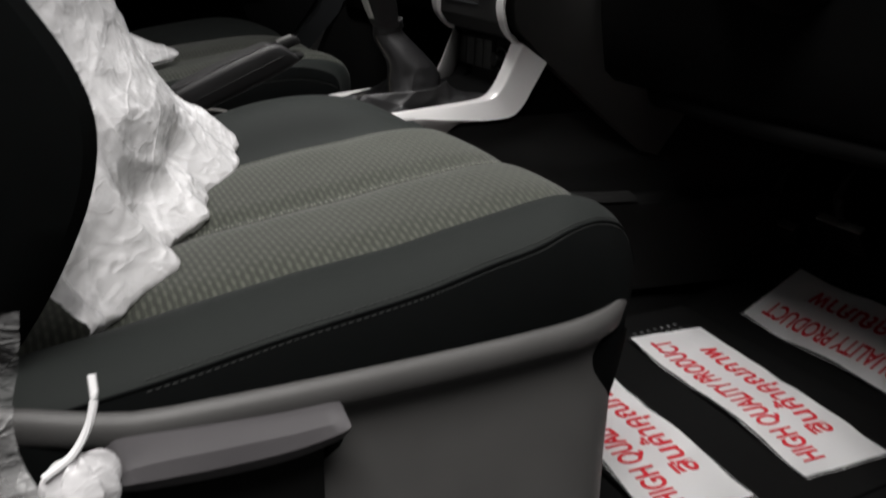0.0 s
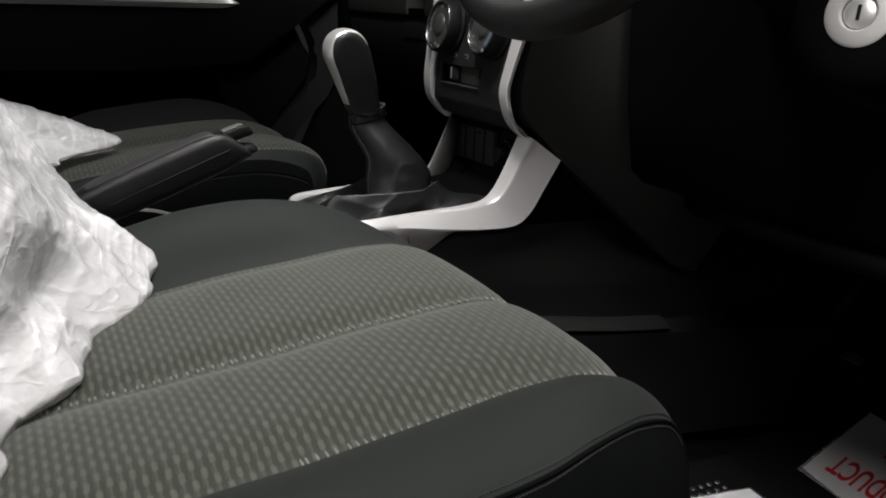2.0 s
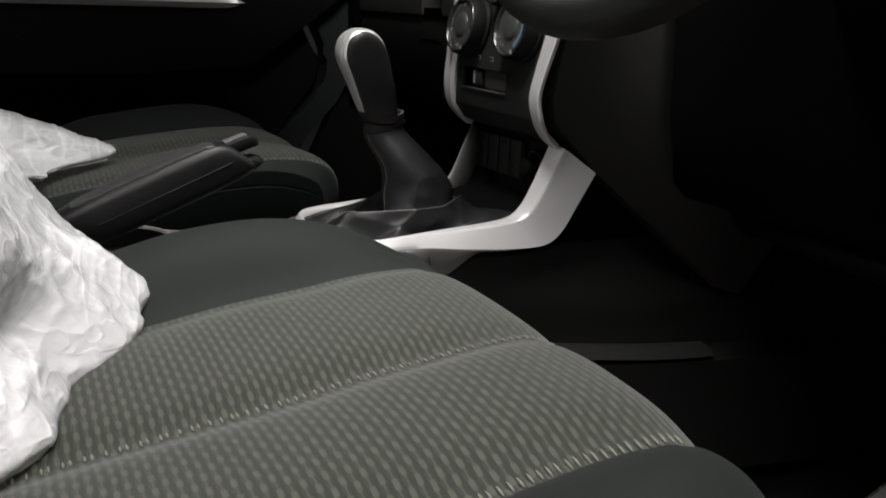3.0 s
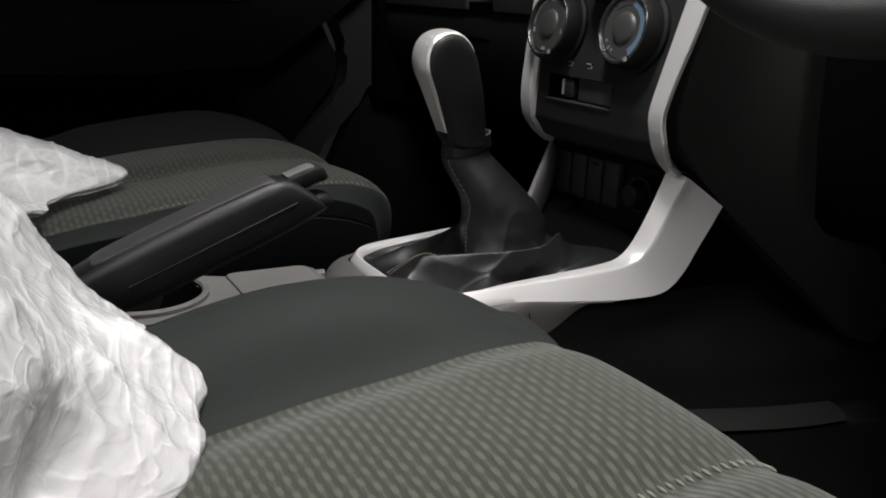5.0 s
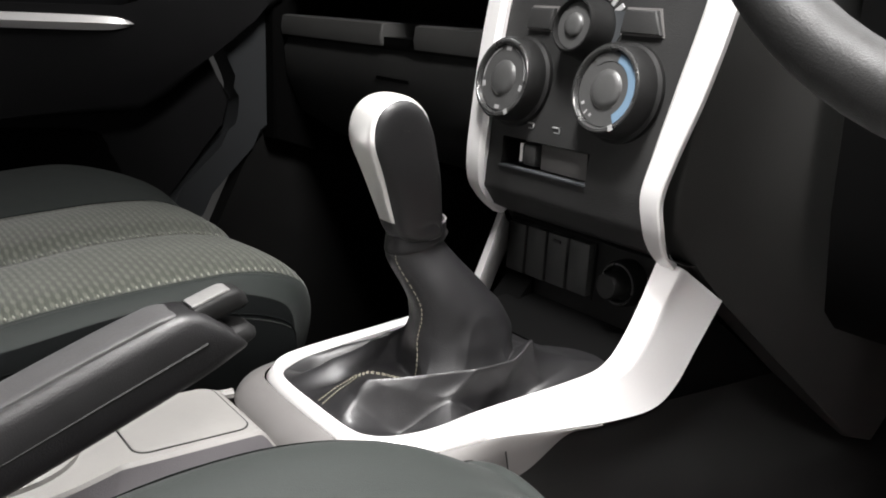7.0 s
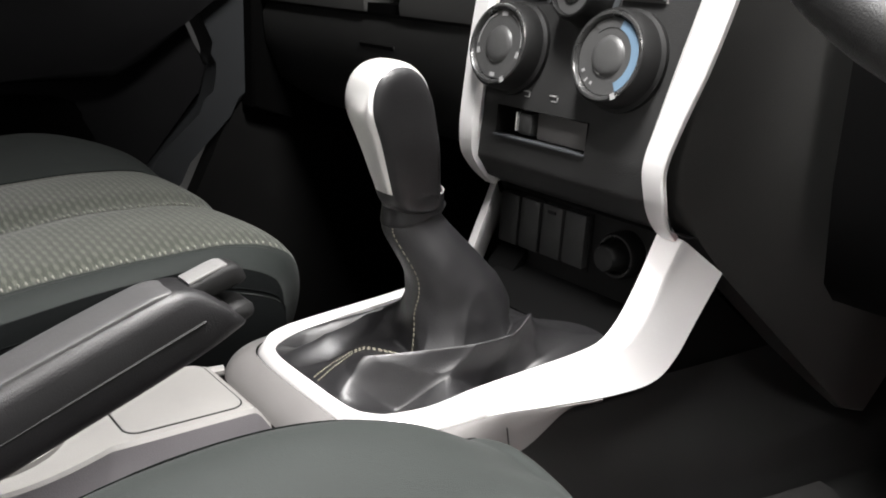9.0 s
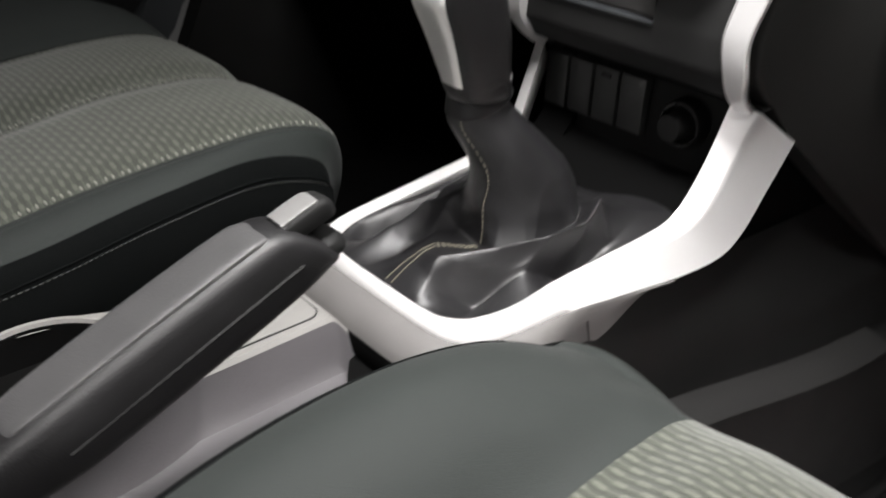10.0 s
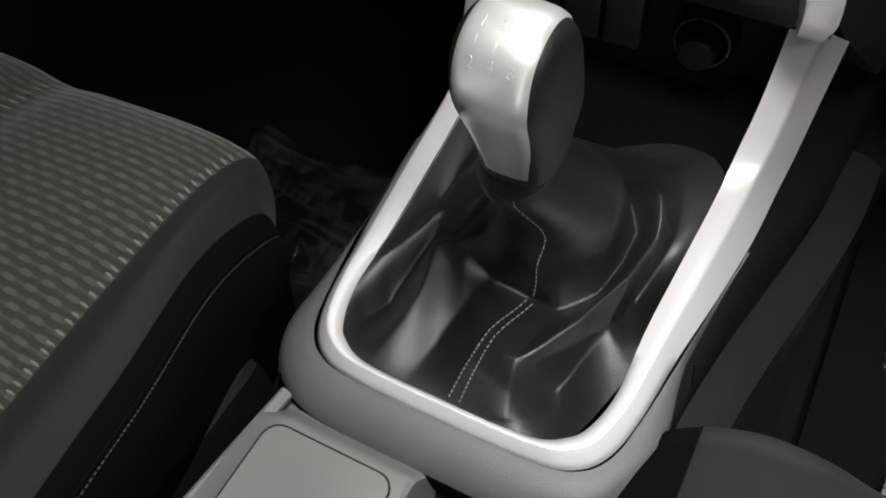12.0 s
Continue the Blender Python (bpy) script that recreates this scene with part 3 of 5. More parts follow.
def sheet_cover(name, fn, nu, nv, amp, freq, at, label, mat, split=0.0):
    def f(u, v):
        p = Vector(fn(u, v))
        e = 0.004
        a, b = Vector(fn(min(u + e, 1), v)) - Vector(fn(max(u - e, 0), v)), Vector(fn(u, min(v + e, 1))) - Vector(fn(u, max(v - e, 0)))
        n = a.cross(b)
        n = n.normalized() if n.length > 1e-9 else Vector((0, 0, 1))
        if n.z + n.x < 0:
            n = -n
        return p + n * crumple(p, amp, freq)
    ob = thing(name, at, label, "plastic cover")
    if split:
        part("cushion_flap", grid(lambda u, v: f(u, v * split), nu, int(nv * split)), mat, ob, "crumpled flap over the cushion", 180)
        part("back_sheet", grid(lambda u, v: f(u, split + v * (1 - split)), nu, int(nv * (1 - split))), mat, ob, "film drawn over the backrest", 180)
    else:
        part("sheet", grid(f, nu, nv), mat, ob, "", 180)
    return ob


def bag_driver(u, v):
    """u from the tunnel side to the door side; v from the front hem on the cushion up the backrest."""
    y = -0.115 - 0.430 * u - 0.008 * smooth(0.8, 1, u) * (1 - v)
    hem = [-0.200, -0.194, -0.206, -0.236, -0.266, -0.294, -0.322, -0.360, -0.398]
    hx = spline([(a, 0, 0) for a in hem], u).x
    hx += 0.010 * math.sin(u * 27) * (0.2 + u) + 0.002 * math.sin(u * 61)
    hz = 0.3233 + 0.13 * hx + 0.022 * smooth(0.88, 1.0, u) + 0.03 * smooth(0.22, 0.1, u) + 0.005
    door = smooth(0.3, 1.0, u)
    def mix(a, b):
        return (a[0] + (b[0] - a[0]) * door, a[1] + (b[1] - a[1]) * door, 0)
    pts = [(hx, hz, 0), (hx + 0.006, hz + 0.010, 0), (hx - 0.008, hz + 0.026, 0), (hx - 0.030 + 0.012 * door, hz + 0.047, 0), mix((-0.262, 0.388), (-0.41, 0.41)), mix((-0.290, 0.43), (-0.425, 0.45)), mix((-0.312, 0.51), (-0.44, 0.53)), mix((-0.345, 0.62), (-0.46, 0.65)), mix((-0.42, 0.80), (-0.50, 0.82))]
    side = [(-0.178, 0.286, 0), (-0.180, 0.308, 0), (-0.194, 0.324, 0), (-0.212, 0.340, 0), (-0.234, 0.367, 0), (-0.258, 0.400, 0), (-0.287, 0.446, 0), (-0.335, 0.56, 0), (-0.42, 0.78, 0)]
    p = spline(pts, v).lerp(spline(side, v), smooth(0.30, 0.0, u))
    return (p.x, y, p.y)


sheet_cover("seat_cover", bag_driver, 190, 170, 0.0021, 14, (-0.3, -0.35, 0.33), "crumpled white polythene cover over the driver backrest and cushion", BAG, 0.5)


def bag_passenger(u, v):
    y = 0.100 + 0.46 * u
    hem = [-0.262, -0.232, -0.222, -0.160, -0.166, -0.192, -0.206, -0.224, -0.25, -0.28, -0.29, -0.30, -0.30]
    hx = spline([(a, 0, 0) for a in hem], u).x + 0.004 * math.sin(u * 40)
    hz = 0.333 + 0.13 * (hx + 0.19) + 0.012 + 0.010 * smooth(0.10, 0.0, u)
    p = spline([(hx, hz, 0), (hx + 0.004, hz + 0.007, 0), (hx - 0.025, hz + 0.016, 0), (hx - 0.06, hz + 0.034, 0), (-0.32, hz + 0.070, 0), (-0.37, 0.45, 0), (-0.41, 0.56, 0)], v)
    return (p.x, y, p.y)


sheet_cover("seat_cover", bag_passenger, 130, 120, 0.0030, 16, (-0.25, 0.35, 0.33), "crumpled white polythene cover over the passenger cushion and backrest", BAG, 0.58)


def film_door(u, v):
    y = -0.655 - 0.012 * math.sin(v * 9 + u * 4)
    x = -0.52 + (0.11 - 0.02 * v) * u + 0.006 * math.sin(v * 14)
    return (x, y, 0.06 + 0.34 * v - 0.03 * u)


sheet_cover("side_film", film_door, 40, 60, 0.004, 40, (-0.46, -0.655, 0.06), "loose clear polythene hanging from the side of the driver seat", CLEAR)
strap = thing("film_strap", (-0.40, -0.66, 0.3), "narrow white plastic strap hanging beside the seat", "strap")
part("band", tube([(-0.393, -0.655, 0.332), (-0.394, -0.66, 0.32), (-0.399, -0.662, 0.306), (-0.408, -0.664, 0.294), (-0.422, -0.664, 0.285)], 0.0022, 8, 6), PAPER, strap)


def knot(u, v):
    a, b = 2 * math.pi * u, math.pi * v
    r = 1 + 0.25 * math.sin(3 * a) * math.sin(b) + 0.15 * math.sin(7 * a + 2 * b)
    return (-0.405 + 0.018 * r * math.sin(b) * math.cos(a), -0.662 + 0.010 * r * math.sin(b) * math.sin(a), 0.272 - 0.018 * r * math.cos(b))


part("knot", grid(knot, 32, 20, wrap_u=True), BAG, strap, "crumpled white polythene end")


# ---- centre console ----
YC = -0.004
console = thing("centre_console", (0.0, YC, 0.17), "grey and black plastic centre console with a silver gear surround", "console")
STATIONS = [
    ((0.0015, -0.000, 0.307), (-0.002, -0.000, 0.3095), (-0.0062, -0.000, 0.3010)),
    ((0.0025, -0.041, 0.307), (-0.001, -0.044, 0.3095), (-0.0052, -0.0455, 0.3010)),
    ((0.009, -0.057, 0.308), (0.004, -0.061, 0.3105), (-0.0005, -0.0650, 0.3010)),
    ((0.019, -0.0645, 0.309), (0.016, -0.071, 0.3115), (0.0125, -0.0765, 0.3010)),
    ((0.040, -0.069, 0.310), (0.038, -0.076, 0.3125), (0.036, -0.0825, 0.3020)),
    ((0.075, -0.069, 0.313), (0.074, -0.079, 0.3145), (0.075, -0.087, 0.3025)),
    ((0.115, -0.071, 0.316), (0.116, -0.083, 0.3165), (0.118, -0.093, 0.300)),
    ((0.150, -0.073, 0.319), (0.153, -0.086, 0.3190), (0.163, -0.098, 0.297)),
    ((0.172, -0.074, 0.323), (0.178, -0.088, 0.3230), (0.200, -0.100, 0.298)),
    ((0.185, -0.075, 0.334), (0.192, -0.090, 0.3350), (0.218, -0.102, 0.311)),
    ((0.197, -0.0775, 0.358), (0.205, -0.092, 0.3600), (0.233, -0.104, 0.337)),
    ((0.212, -0.079, 0.394), (0.220, -0.0945, 0.3910), (0.250, -0.1065, 0.3675)),
]


def surround():
    loops = []
    for sgn, seq in ((-1, STATIONS[::-1]), (1, STATIONS[1:])):
        for i, c, o in seq:
            f = lambda p: Vector((p[0], YC + (p[1] if sgn == 1 else -p[1]), p[2]))
            I, C, O = f(i), f(c), f(o)
            e = 0.09
            loops.append([I - Vector((0, 0, 0.010)), I, I.lerp(C, 0.5) + Vector((0, 0, 0.0004)), C.lerp(I, e), C + Vector((0, 0, -0.0004)), C.lerp(O, e), C.lerp(O, 0.6), O, O.lerp(I, 0.3) - Vector((0, 0, 0.010))])
    return loft(loops, 6)


part("gear_surround", surround(), SILVER, console, "satin silver gear lever surround", 70)


def collar_point(sgn, w, v):
    """Dark collar outside the silver surround: w along the side from the rear middle, v downward."""
    path = [(-0.0062, 0.0, 0.3018), (-0.0055, -0.0465, 0.3018), (-0.001, -0.066, 0.3018), (0.0118, -0.0775, 0.3018), (0.036, -0.0832, 0.3025), (0.075, -0.0885, 0.3038), (0.118, -0.0935, 0.2998), (0.163, -0.0985, 0.2968), (0.20, -0.1005, 0.2978)]
    p, q = spline(path, w), spline(path, min(w + 0.01, 1)) - spline(path, max(w - 0.01, 0))
    out = Vector((q.y, -q.x, 0)).normalized()
    if w < 0.02:
        out = Vector((-1, 0, 0))
    o, dz, _ = spline([(0.0, 0.0, 0), (0.006, -0.001, 0), (0.013, -0.0045, 0), (0.0185, -0.011, 0), (0.0205, -0.020, 0), (0.018, -0.034, 0), (0.006, -0.055, 0), (-0.004, -0.075, 0)], v)
    p = p + out * o * (1 - 0.95 * smooth(0.0, 0.09, p.x)) + Vector((0, 0, dz * (1 - 0.62 * smooth(0.03, 0.095, p.x)) * (1 - 0.93 * smooth(0.088, 0.135, p.x))))
    return Vector((p.x, YC + (p.y if sgn == 1 else -p.y), p.z))


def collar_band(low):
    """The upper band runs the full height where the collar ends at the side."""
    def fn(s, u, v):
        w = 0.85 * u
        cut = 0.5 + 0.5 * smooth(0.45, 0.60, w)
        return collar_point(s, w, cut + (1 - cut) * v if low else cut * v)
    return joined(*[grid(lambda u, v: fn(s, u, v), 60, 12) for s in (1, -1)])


part("surround_collar", collar_band(False), BEZEL, console, "dark grey plastic collar")
# The collar's lower half turns from the light; its shade is a near-black colour.
part("collar_shaded_half", collar_band(True), DEEP, console, "lower half of the collar, darkened as if in shade")


def console_side(sgn):
    prof = [(0.088, 0.285), (0.093, 0.25), (0.094, 0.22), (0.095, 0.206), (0.098, 0.197), (0.114, 0.190), (0.119, 0.182), (0.121, 0.12), (0.122, 0.06)]
    def fn(u, v):
        x = -0.62 + 1.54 * u
        o, z, _ = spline([(a, b, 0) for a, b in prof], v)
        o += 0.030 * smooth(0.08, 0.40, x) * smooth(0.3, 0.2, z) + 0.012 * smooth(0.1, 0.4, x) + 0.05 * smooth(0.36, 0.7, x)
        z -= 0.02 * smooth(0.1, 0.45, x) * (1 if z < 0.22 else 0)
        o -= 0.012 * smooth(0.0, -0.06, x) * smooth(0.22, 0.28, z)
        z += 0.011 * smooth(0.06, 0.10, x) * smooth(0.25, 0.285, z)
        return (x, YC + sgn * o, z)
    return grid(fn, 60, 36)


# Same trim on both sides; the driver side is darkened to stand for shade.
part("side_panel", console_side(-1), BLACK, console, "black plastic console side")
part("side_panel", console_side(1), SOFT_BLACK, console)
def ledge():
    def fn(u, v):
        x = -0.12 + 0.50 * u
        o = 0.094 + 0.026 * v + 0.040 * smooth(0.06, 0.36, x) + 0.05 * smooth(0.36, 0.7, x)
        return (x, YC - o, 0.2045 - 0.008 * v + 0.003 * math.sin(math.pi * v) - 0.022 * smooth(0.1, 0.45, x))
    return grid(fn, 60, 8)


part("tunnel_trim", ledge(), LEDGE, console, "grey tunnel edge trim")
part("panel_gap", tube([(0.077, -0.0985, 0.297), (0.079, -0.0995, 0.285), (0.081, -0.1005, 0.272)], 0.0005, 6, 4), BLACK, console)


CUP_X, CUP_Y, CUP_R = -0.178, 0.036, 0.043


def edge_y(x):
    """Driver-side edge of the raised deck."""
    return -0.007 - 0.001 * smooth(-0.04, -0.11, x)


def deck_point(x, y):
    """The deck is raised on the passenger side; its sheet parts round the cup hole."""
    e = edge_y(x)
    low, high = 0.268 + 0.012 * smooth(-0.065, -0.075, y), 0.300 - 0.010 * smooth(0.055, 0.085, y)
    z = low + (high - low) * smooth(e - 0.012, e, y) - 0.016 * smooth(-0.038, -0.022, x)
    d = math.hypot(x - CUP_X, y - CUP_Y)
    if 0 < d < 0.075:
        want = CUP_R + (0.075 - CUP_R) * d / 0.075
        x, y = CUP_X + (x - CUP_X) / d * want, CUP_Y + (y - CUP_Y) / d * want
    return (x, y, z)


def deck_sheet(low):
    def fn(u, v):
        x = -0.62 + 0.602 * u
        e = edge_y(x)
        return deck_point(x, -0.096 + (e - 0.002 + 0.096) * v if low else e - 0.002 + (0.092 - 0.016 * smooth(-0.17, -0.02, x) - e) * v)
    bm = grid(fn, 240, 44)
    hole = [f for f in bm.faces if (f.calc_center_median().xy - Vector((CUP_X, CUP_Y))).length < CUP_R * 1.01]
    bmesh.ops.delete(bm, geom=hole, context="FACES")
    return bm


part("deck", deck_sheet(False), CONSOLE, console, "light grey plastic rear deck")
part("tray", deck_sheet(True), TRAY, console, "darker grey tray under the parking brake")
part("deck_edge", tube([(-0.60, 0.087, 0.2885), (-0.35, 0.087, 0.2885), (-0.17, 0.086, 0.2885), (-0.09, 0.079, 0.2885), (-0.02, 0.071, 0.2885)], 0.0035, 8, 6), CONSOLE, console)
CUP = Matrix.Translation((-0.178, 0.036, 0.302))
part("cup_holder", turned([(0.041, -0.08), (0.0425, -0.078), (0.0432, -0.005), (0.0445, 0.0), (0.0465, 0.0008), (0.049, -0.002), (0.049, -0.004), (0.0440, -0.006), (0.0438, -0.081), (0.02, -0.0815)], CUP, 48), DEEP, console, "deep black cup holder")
part("cup_rim", turned([(0.0445, 0.0), (0.0455, 0.0022), (0.0475, 0.0026), (0.0495, 0.001), (0.0495, -0.002), (0.0445, -0.002)], CUP, 48, False), CONSOLE, console)


def rounded(x0, x1, y0, y1, r, n=6):
    pts = []
    for cx, cy, a in ((x1 - r, y1 - r, 0), (x0 + r, y1 - r, 90), (x0 + r, y0 + r, 180), (x1 - r, y0 + r, 270)):
        for k in range(n + 1):
            q = radians(a + 90 * k / n)
            pts.append((cx + r * math.cos(q), cy + r * math.sin(q)))
    return pts


part("lid_gap", prism(rounded(-0.109, -0.039, -0.003, 0.064, 0.009), lambda a, b, d: (a, b, 0.3003 - d), 0.002), BLACK, console)
part("lid", prism(rounded(-0.108, -0.040, -0.002, 0.063, 0.008), lambda a, b, d: (a, b, 0.3007 - d), 0.004, 0.0004), CONSOLE, console, "light grey square lid")
part("tray_gap", prism(rounded(-0.30, -0.056, -0.093, -0.077, 0.007), lambda a, b, d: (a, b, 0.2808 - d), 0.002), BLACK, console)
part("tray_lid", prism(rounded(-0.299, -0.057, -0.092, -0.078, 0.006), lambda a, b, d: (a, b, 0.2822 - d), 0.004, 0.0006), CONSOLE, console)
# Flat black sheet over the tray, painted shade at the collar's foot.
part("collar_shade_sheet", prism(curved([(0.010, 0.010), (-0.012, 0.004), (-0.030, -0.014), (-0.044, -0.032), (-0.045, -0.054), (-0.037, -0.077), (-0.020, -0.094), (0.010, -0.094)]), lambda a, b, d: (a, b, 0.2705 - d), 0.006), DEEP, console, "flat black sheet for the shade under the collar")
part("brake_slot", box(-0.34, -0.20, -0.072, -0.048, 0.266, 0.272, 0.003), BLACK, console)


# ---- parking brake ----
brake = thing("parking_brake", (-0.30, -0.060, 0.27), "black parking brake lever with a silver release button", "parking brake")


def grip_loop(s, w, h, rise=0.0, shear=0.0):
    """A rounded section across the lever at s metres along it."""
    a, b = Vector((-0.314, -0.063, 0.3025)), Vector((-0.067, -0.063, 0.4045))
    d = (b - a).normalized()
    up = Vector((-d.z, 0, d.x))
    c = a + d * s + up * rise
    return [c + Vector((0, w * math.copysign(abs(math.cos(q)) ** 0.5, math.cos(q)), 0)) + (up - shear * d) * h * math.copysign(abs(math.sin(q)) ** 0.5, math.sin(q)) for q in (2 * math.pi * k / 20 for k in range(20))]


GRIP = ((0.0, 0.010, 0.010, -0.002, 0), (0.05, 0.012, 0.012, 0, 0), (0.085, 0.015, 0.015, 0.001, 0), (0.12, 0.0175, 0.019, 0.0, 0), (0.17, 0.0175, 0.0195, -0.0005, 0.1), (0.215, 0.0170, 0.0190, -0.001, 0.45), (0.236, 0.0158, 0.0175, -0.001, 0.62), (0.244, 0.0138, 0.0155, -0.002, 0.62), (0.247, 0.010, 0.011, -0.002, 0.62))
part("grip", loft([grip_loop(*g) for g in GRIP], 5), LEATHER, brake, "black grained grip")
part("grip_nose", loft([grip_loop(s, w, h, r, 0.5) for s, w, h, r in ((0.240, 0.0125, 0.006, -0.010), (0.252, 0.0118, 0.0055, -0.011), (0.257, 0.0095, 0.0045, -0.0115), (0.260, 0.005, 0.002, -0.0115))], 4), BLACK, brake)
part("top_strip", loft([grip_loop(s, w, h, r, 0.8) for s, w, h, r in ((0.105, 0.009, 0.0012, 0.0160), (0.118, 0.0118, 0.0022, 0.0172), (0.17, 0.0122, 0.0022, 0.0176), (0.215, 0.0118, 0.0022, 0.0166), (0.226, 0.0105, 0.0020, 0.0155), (0.231, 0.008, 0.0012, 0.0135))], 4), STRIP, brake, "dark grey top strip")
button = part("button", loft([grip_loop(s, w, h, r) for s, w, h, r in ((0.236, 0.0078, 0.006, 0.0068), (0.254, 0.0078, 0.006, 0.0060), (0.260, 0.0070, 0.0055, 0.0048), (0.263, 0.0045, 0.0035, 0.003))], 4), BLACK, brake, "black release button")
part("button_cap", loft([grip_loop(s, w, h, r) for s, w, h, r in ((0.237, 0.0062, 0.001, 0.0128), (0.253, 0.0062, 0.001, 0.0121), (0.257, 0.005, 0.0008, 0.0112))], 3), CAP, button, "pale grey cap")
for k in (-1, 1):
    part("grip_seam", tube([grip_loop(s, 0.0172, 0.017, 0.0)[0 if k == 1 else 10] + Vector((0, 0, -0.002)) for s in (0.12, 0.15, 0.18, 0.21, 0.235)], 0.0009, 6, 4), BLACK, brake)


# ---- gear lever ----
gear = thing("gear_lever", (0.09, -0.008, 0.31), "gear lever with a silver-faced knob and black leather boot", "gear lever")
OUTLINE = [(0.047, 0.412), (0.038, 0.430), (0.0275, 0.453), (0.0195, 0.471), (0.0215, 0.4855), (0.030, 0.4945), (0.043, 0.4970), (0.055, 0.4910), (0.064, 0.477), (0.0695, 0.457), (0.0735, 0.438), (0.077, 0.420), (0.0765, 0.409), (0.062, 0.407)]


def knob_point(th, w, out=0.0):
    """th from 0 to 1 round the outline in side view, w from -1 to 1 across."""
    n = len(OUTLINE)
    pts = [OUTLINE[k % n] for k in range(-1, n + 2)]
    t = (th % 1.0) * n
    a, b, _ = spline([(p[0], p[1], 0) for p in pts], (t + 1) / (len(pts) - 1))
    p = Vector((a, 0, b))
    hw = 0.0142 + 0.0034 * smooth(0.41, 0.46, b)
    axis = Vector((0.070 - 0.36 * (max(b, 0.41) - 0.41), 0, b))
    axis.z = min(max(b, 0.42), 0.478)
    k = (1 - abs(w) ** 2.6) ** (1 / 2.2) if abs(w) < 1 else 0
    c = axis.lerp(p, k)
    d = (p - axis).normalized() if (p - axis).length > 1e-6 else Vector((0, 0, 1))
    return Vector((c.x, -0.0130 - 0.0030 * smooth(0.41, 0.45, b) + hw * math.sin(w * math.pi / 2), c.z)) + d * out


part("knob", grid(lambda u, v: knob_point(u, -1 + 2 * v), 84, 40, wrap_u=True), LEATHER, gear, "black grained leather knob body")
part("knob_strip", joined(grid(lambda u, v: knob_point(0.040 + 0.517 * u, (-1 + 2 * v) * (0.41 + 0.145 * smooth(0.0, 0.4, u)), 0.0009 * min(1, 14 * min(u, 1 - u, v, 1 - v))), 60, 16)), CHROME, gear, "satin silver strip over the knob")


def knob_text(text, th, w, size):
    p, du, dv = knob_point(th, w, 0.0008), knob_point(th - 0.01, w, 0.001) - knob_point(th + 0.01, w, 0.001), knob_point(th, w + 0.05, 0.001) - knob_point(th, w - 0.05, 0.001)
    up, right = -du.normalized(), -dv.normalized()
    return letters(text, size, Matrix.Translation(p) @ Matrix((right, up, right.cross(up))).transposed().to_4x4(), 0.0002)


for text, w in (("2", 0.26), ("4", 0.0), ("6", -0.26)):
    part("number", knob_text(text, 0.300, w, 0.0056), CHROME, gear, f"raised figure {text}")
for text, w in (("1", 0.26), ("3", 0.0), ("5", -0.26)):
    part("number", knob_text(text, 0.375, w, 0.0056), CHROME, gear, f"raised figure {text}")
part("gate_line", joined(*[tube([knob_point(0.338, w, 0.0008) for w in (0.26, 0.0, -0.26)], 0.00014, 6, 4)] + [tube([knob_point(a, w, 0.0008) for a in (0.328, 0.338, 0.348)], 0.00014, 6, 4) for w in (0.26, 0.0, -0.26)]), CHROME, gear)


def boot_loop(cx, z, hl, hw, tilt=0.0, wave=0.0, e=0.8):
    pts = []
    for k in range(40):
        q = 2 * math.pi * k / 40
        c, s = math.cos(q), math.sin(q)
        m = 1 + wave * (0.6 * math.sin(5 * q + 1.0) + 0.4 * math.sin(8 * q))
        x = hl * m * math.copysign(abs(c) ** e, c)
        pts.append((cx + x, -0.008 + hw * m * math.copysign(abs(s) ** e, s), z + tilt * x))
    return pts


part("boot_collar", loft([boot_loop(0.0684, z, 0.0200 - d, 0.0163 - d, 0.25, 0, 0.9) for z, d in ((0.4030, 0.0008), (0.4040, 0.0), (0.4085, 0.0002), (0.4135, 0.0006), (0.4148, 0.0014), (0.4146, 0.0028), (0.410, 0.0042))], 2, False), LEATHER, gear, "hemmed leather collar")
part("collar_edge", tube([Vector(p) + Vector((0, 0, 0.0004)) for p in boot_loop(0.0684, 0.4148, 0.0190, 0.0153, 0.25, 0, 0.9)], 0.0007, 6, 1, True), CAP, gear, "thin pale ring along the collar's top")
part("boot_plug", loft([boot_loop(0.0695, z, 0.0186 - d, 0.0142 - d, 0.25, 0, 0.9) for z, d in ((0.404, 0.0), (0.4115, 0.0), (0.4125, 0.004))], 2), BLACK, gear)
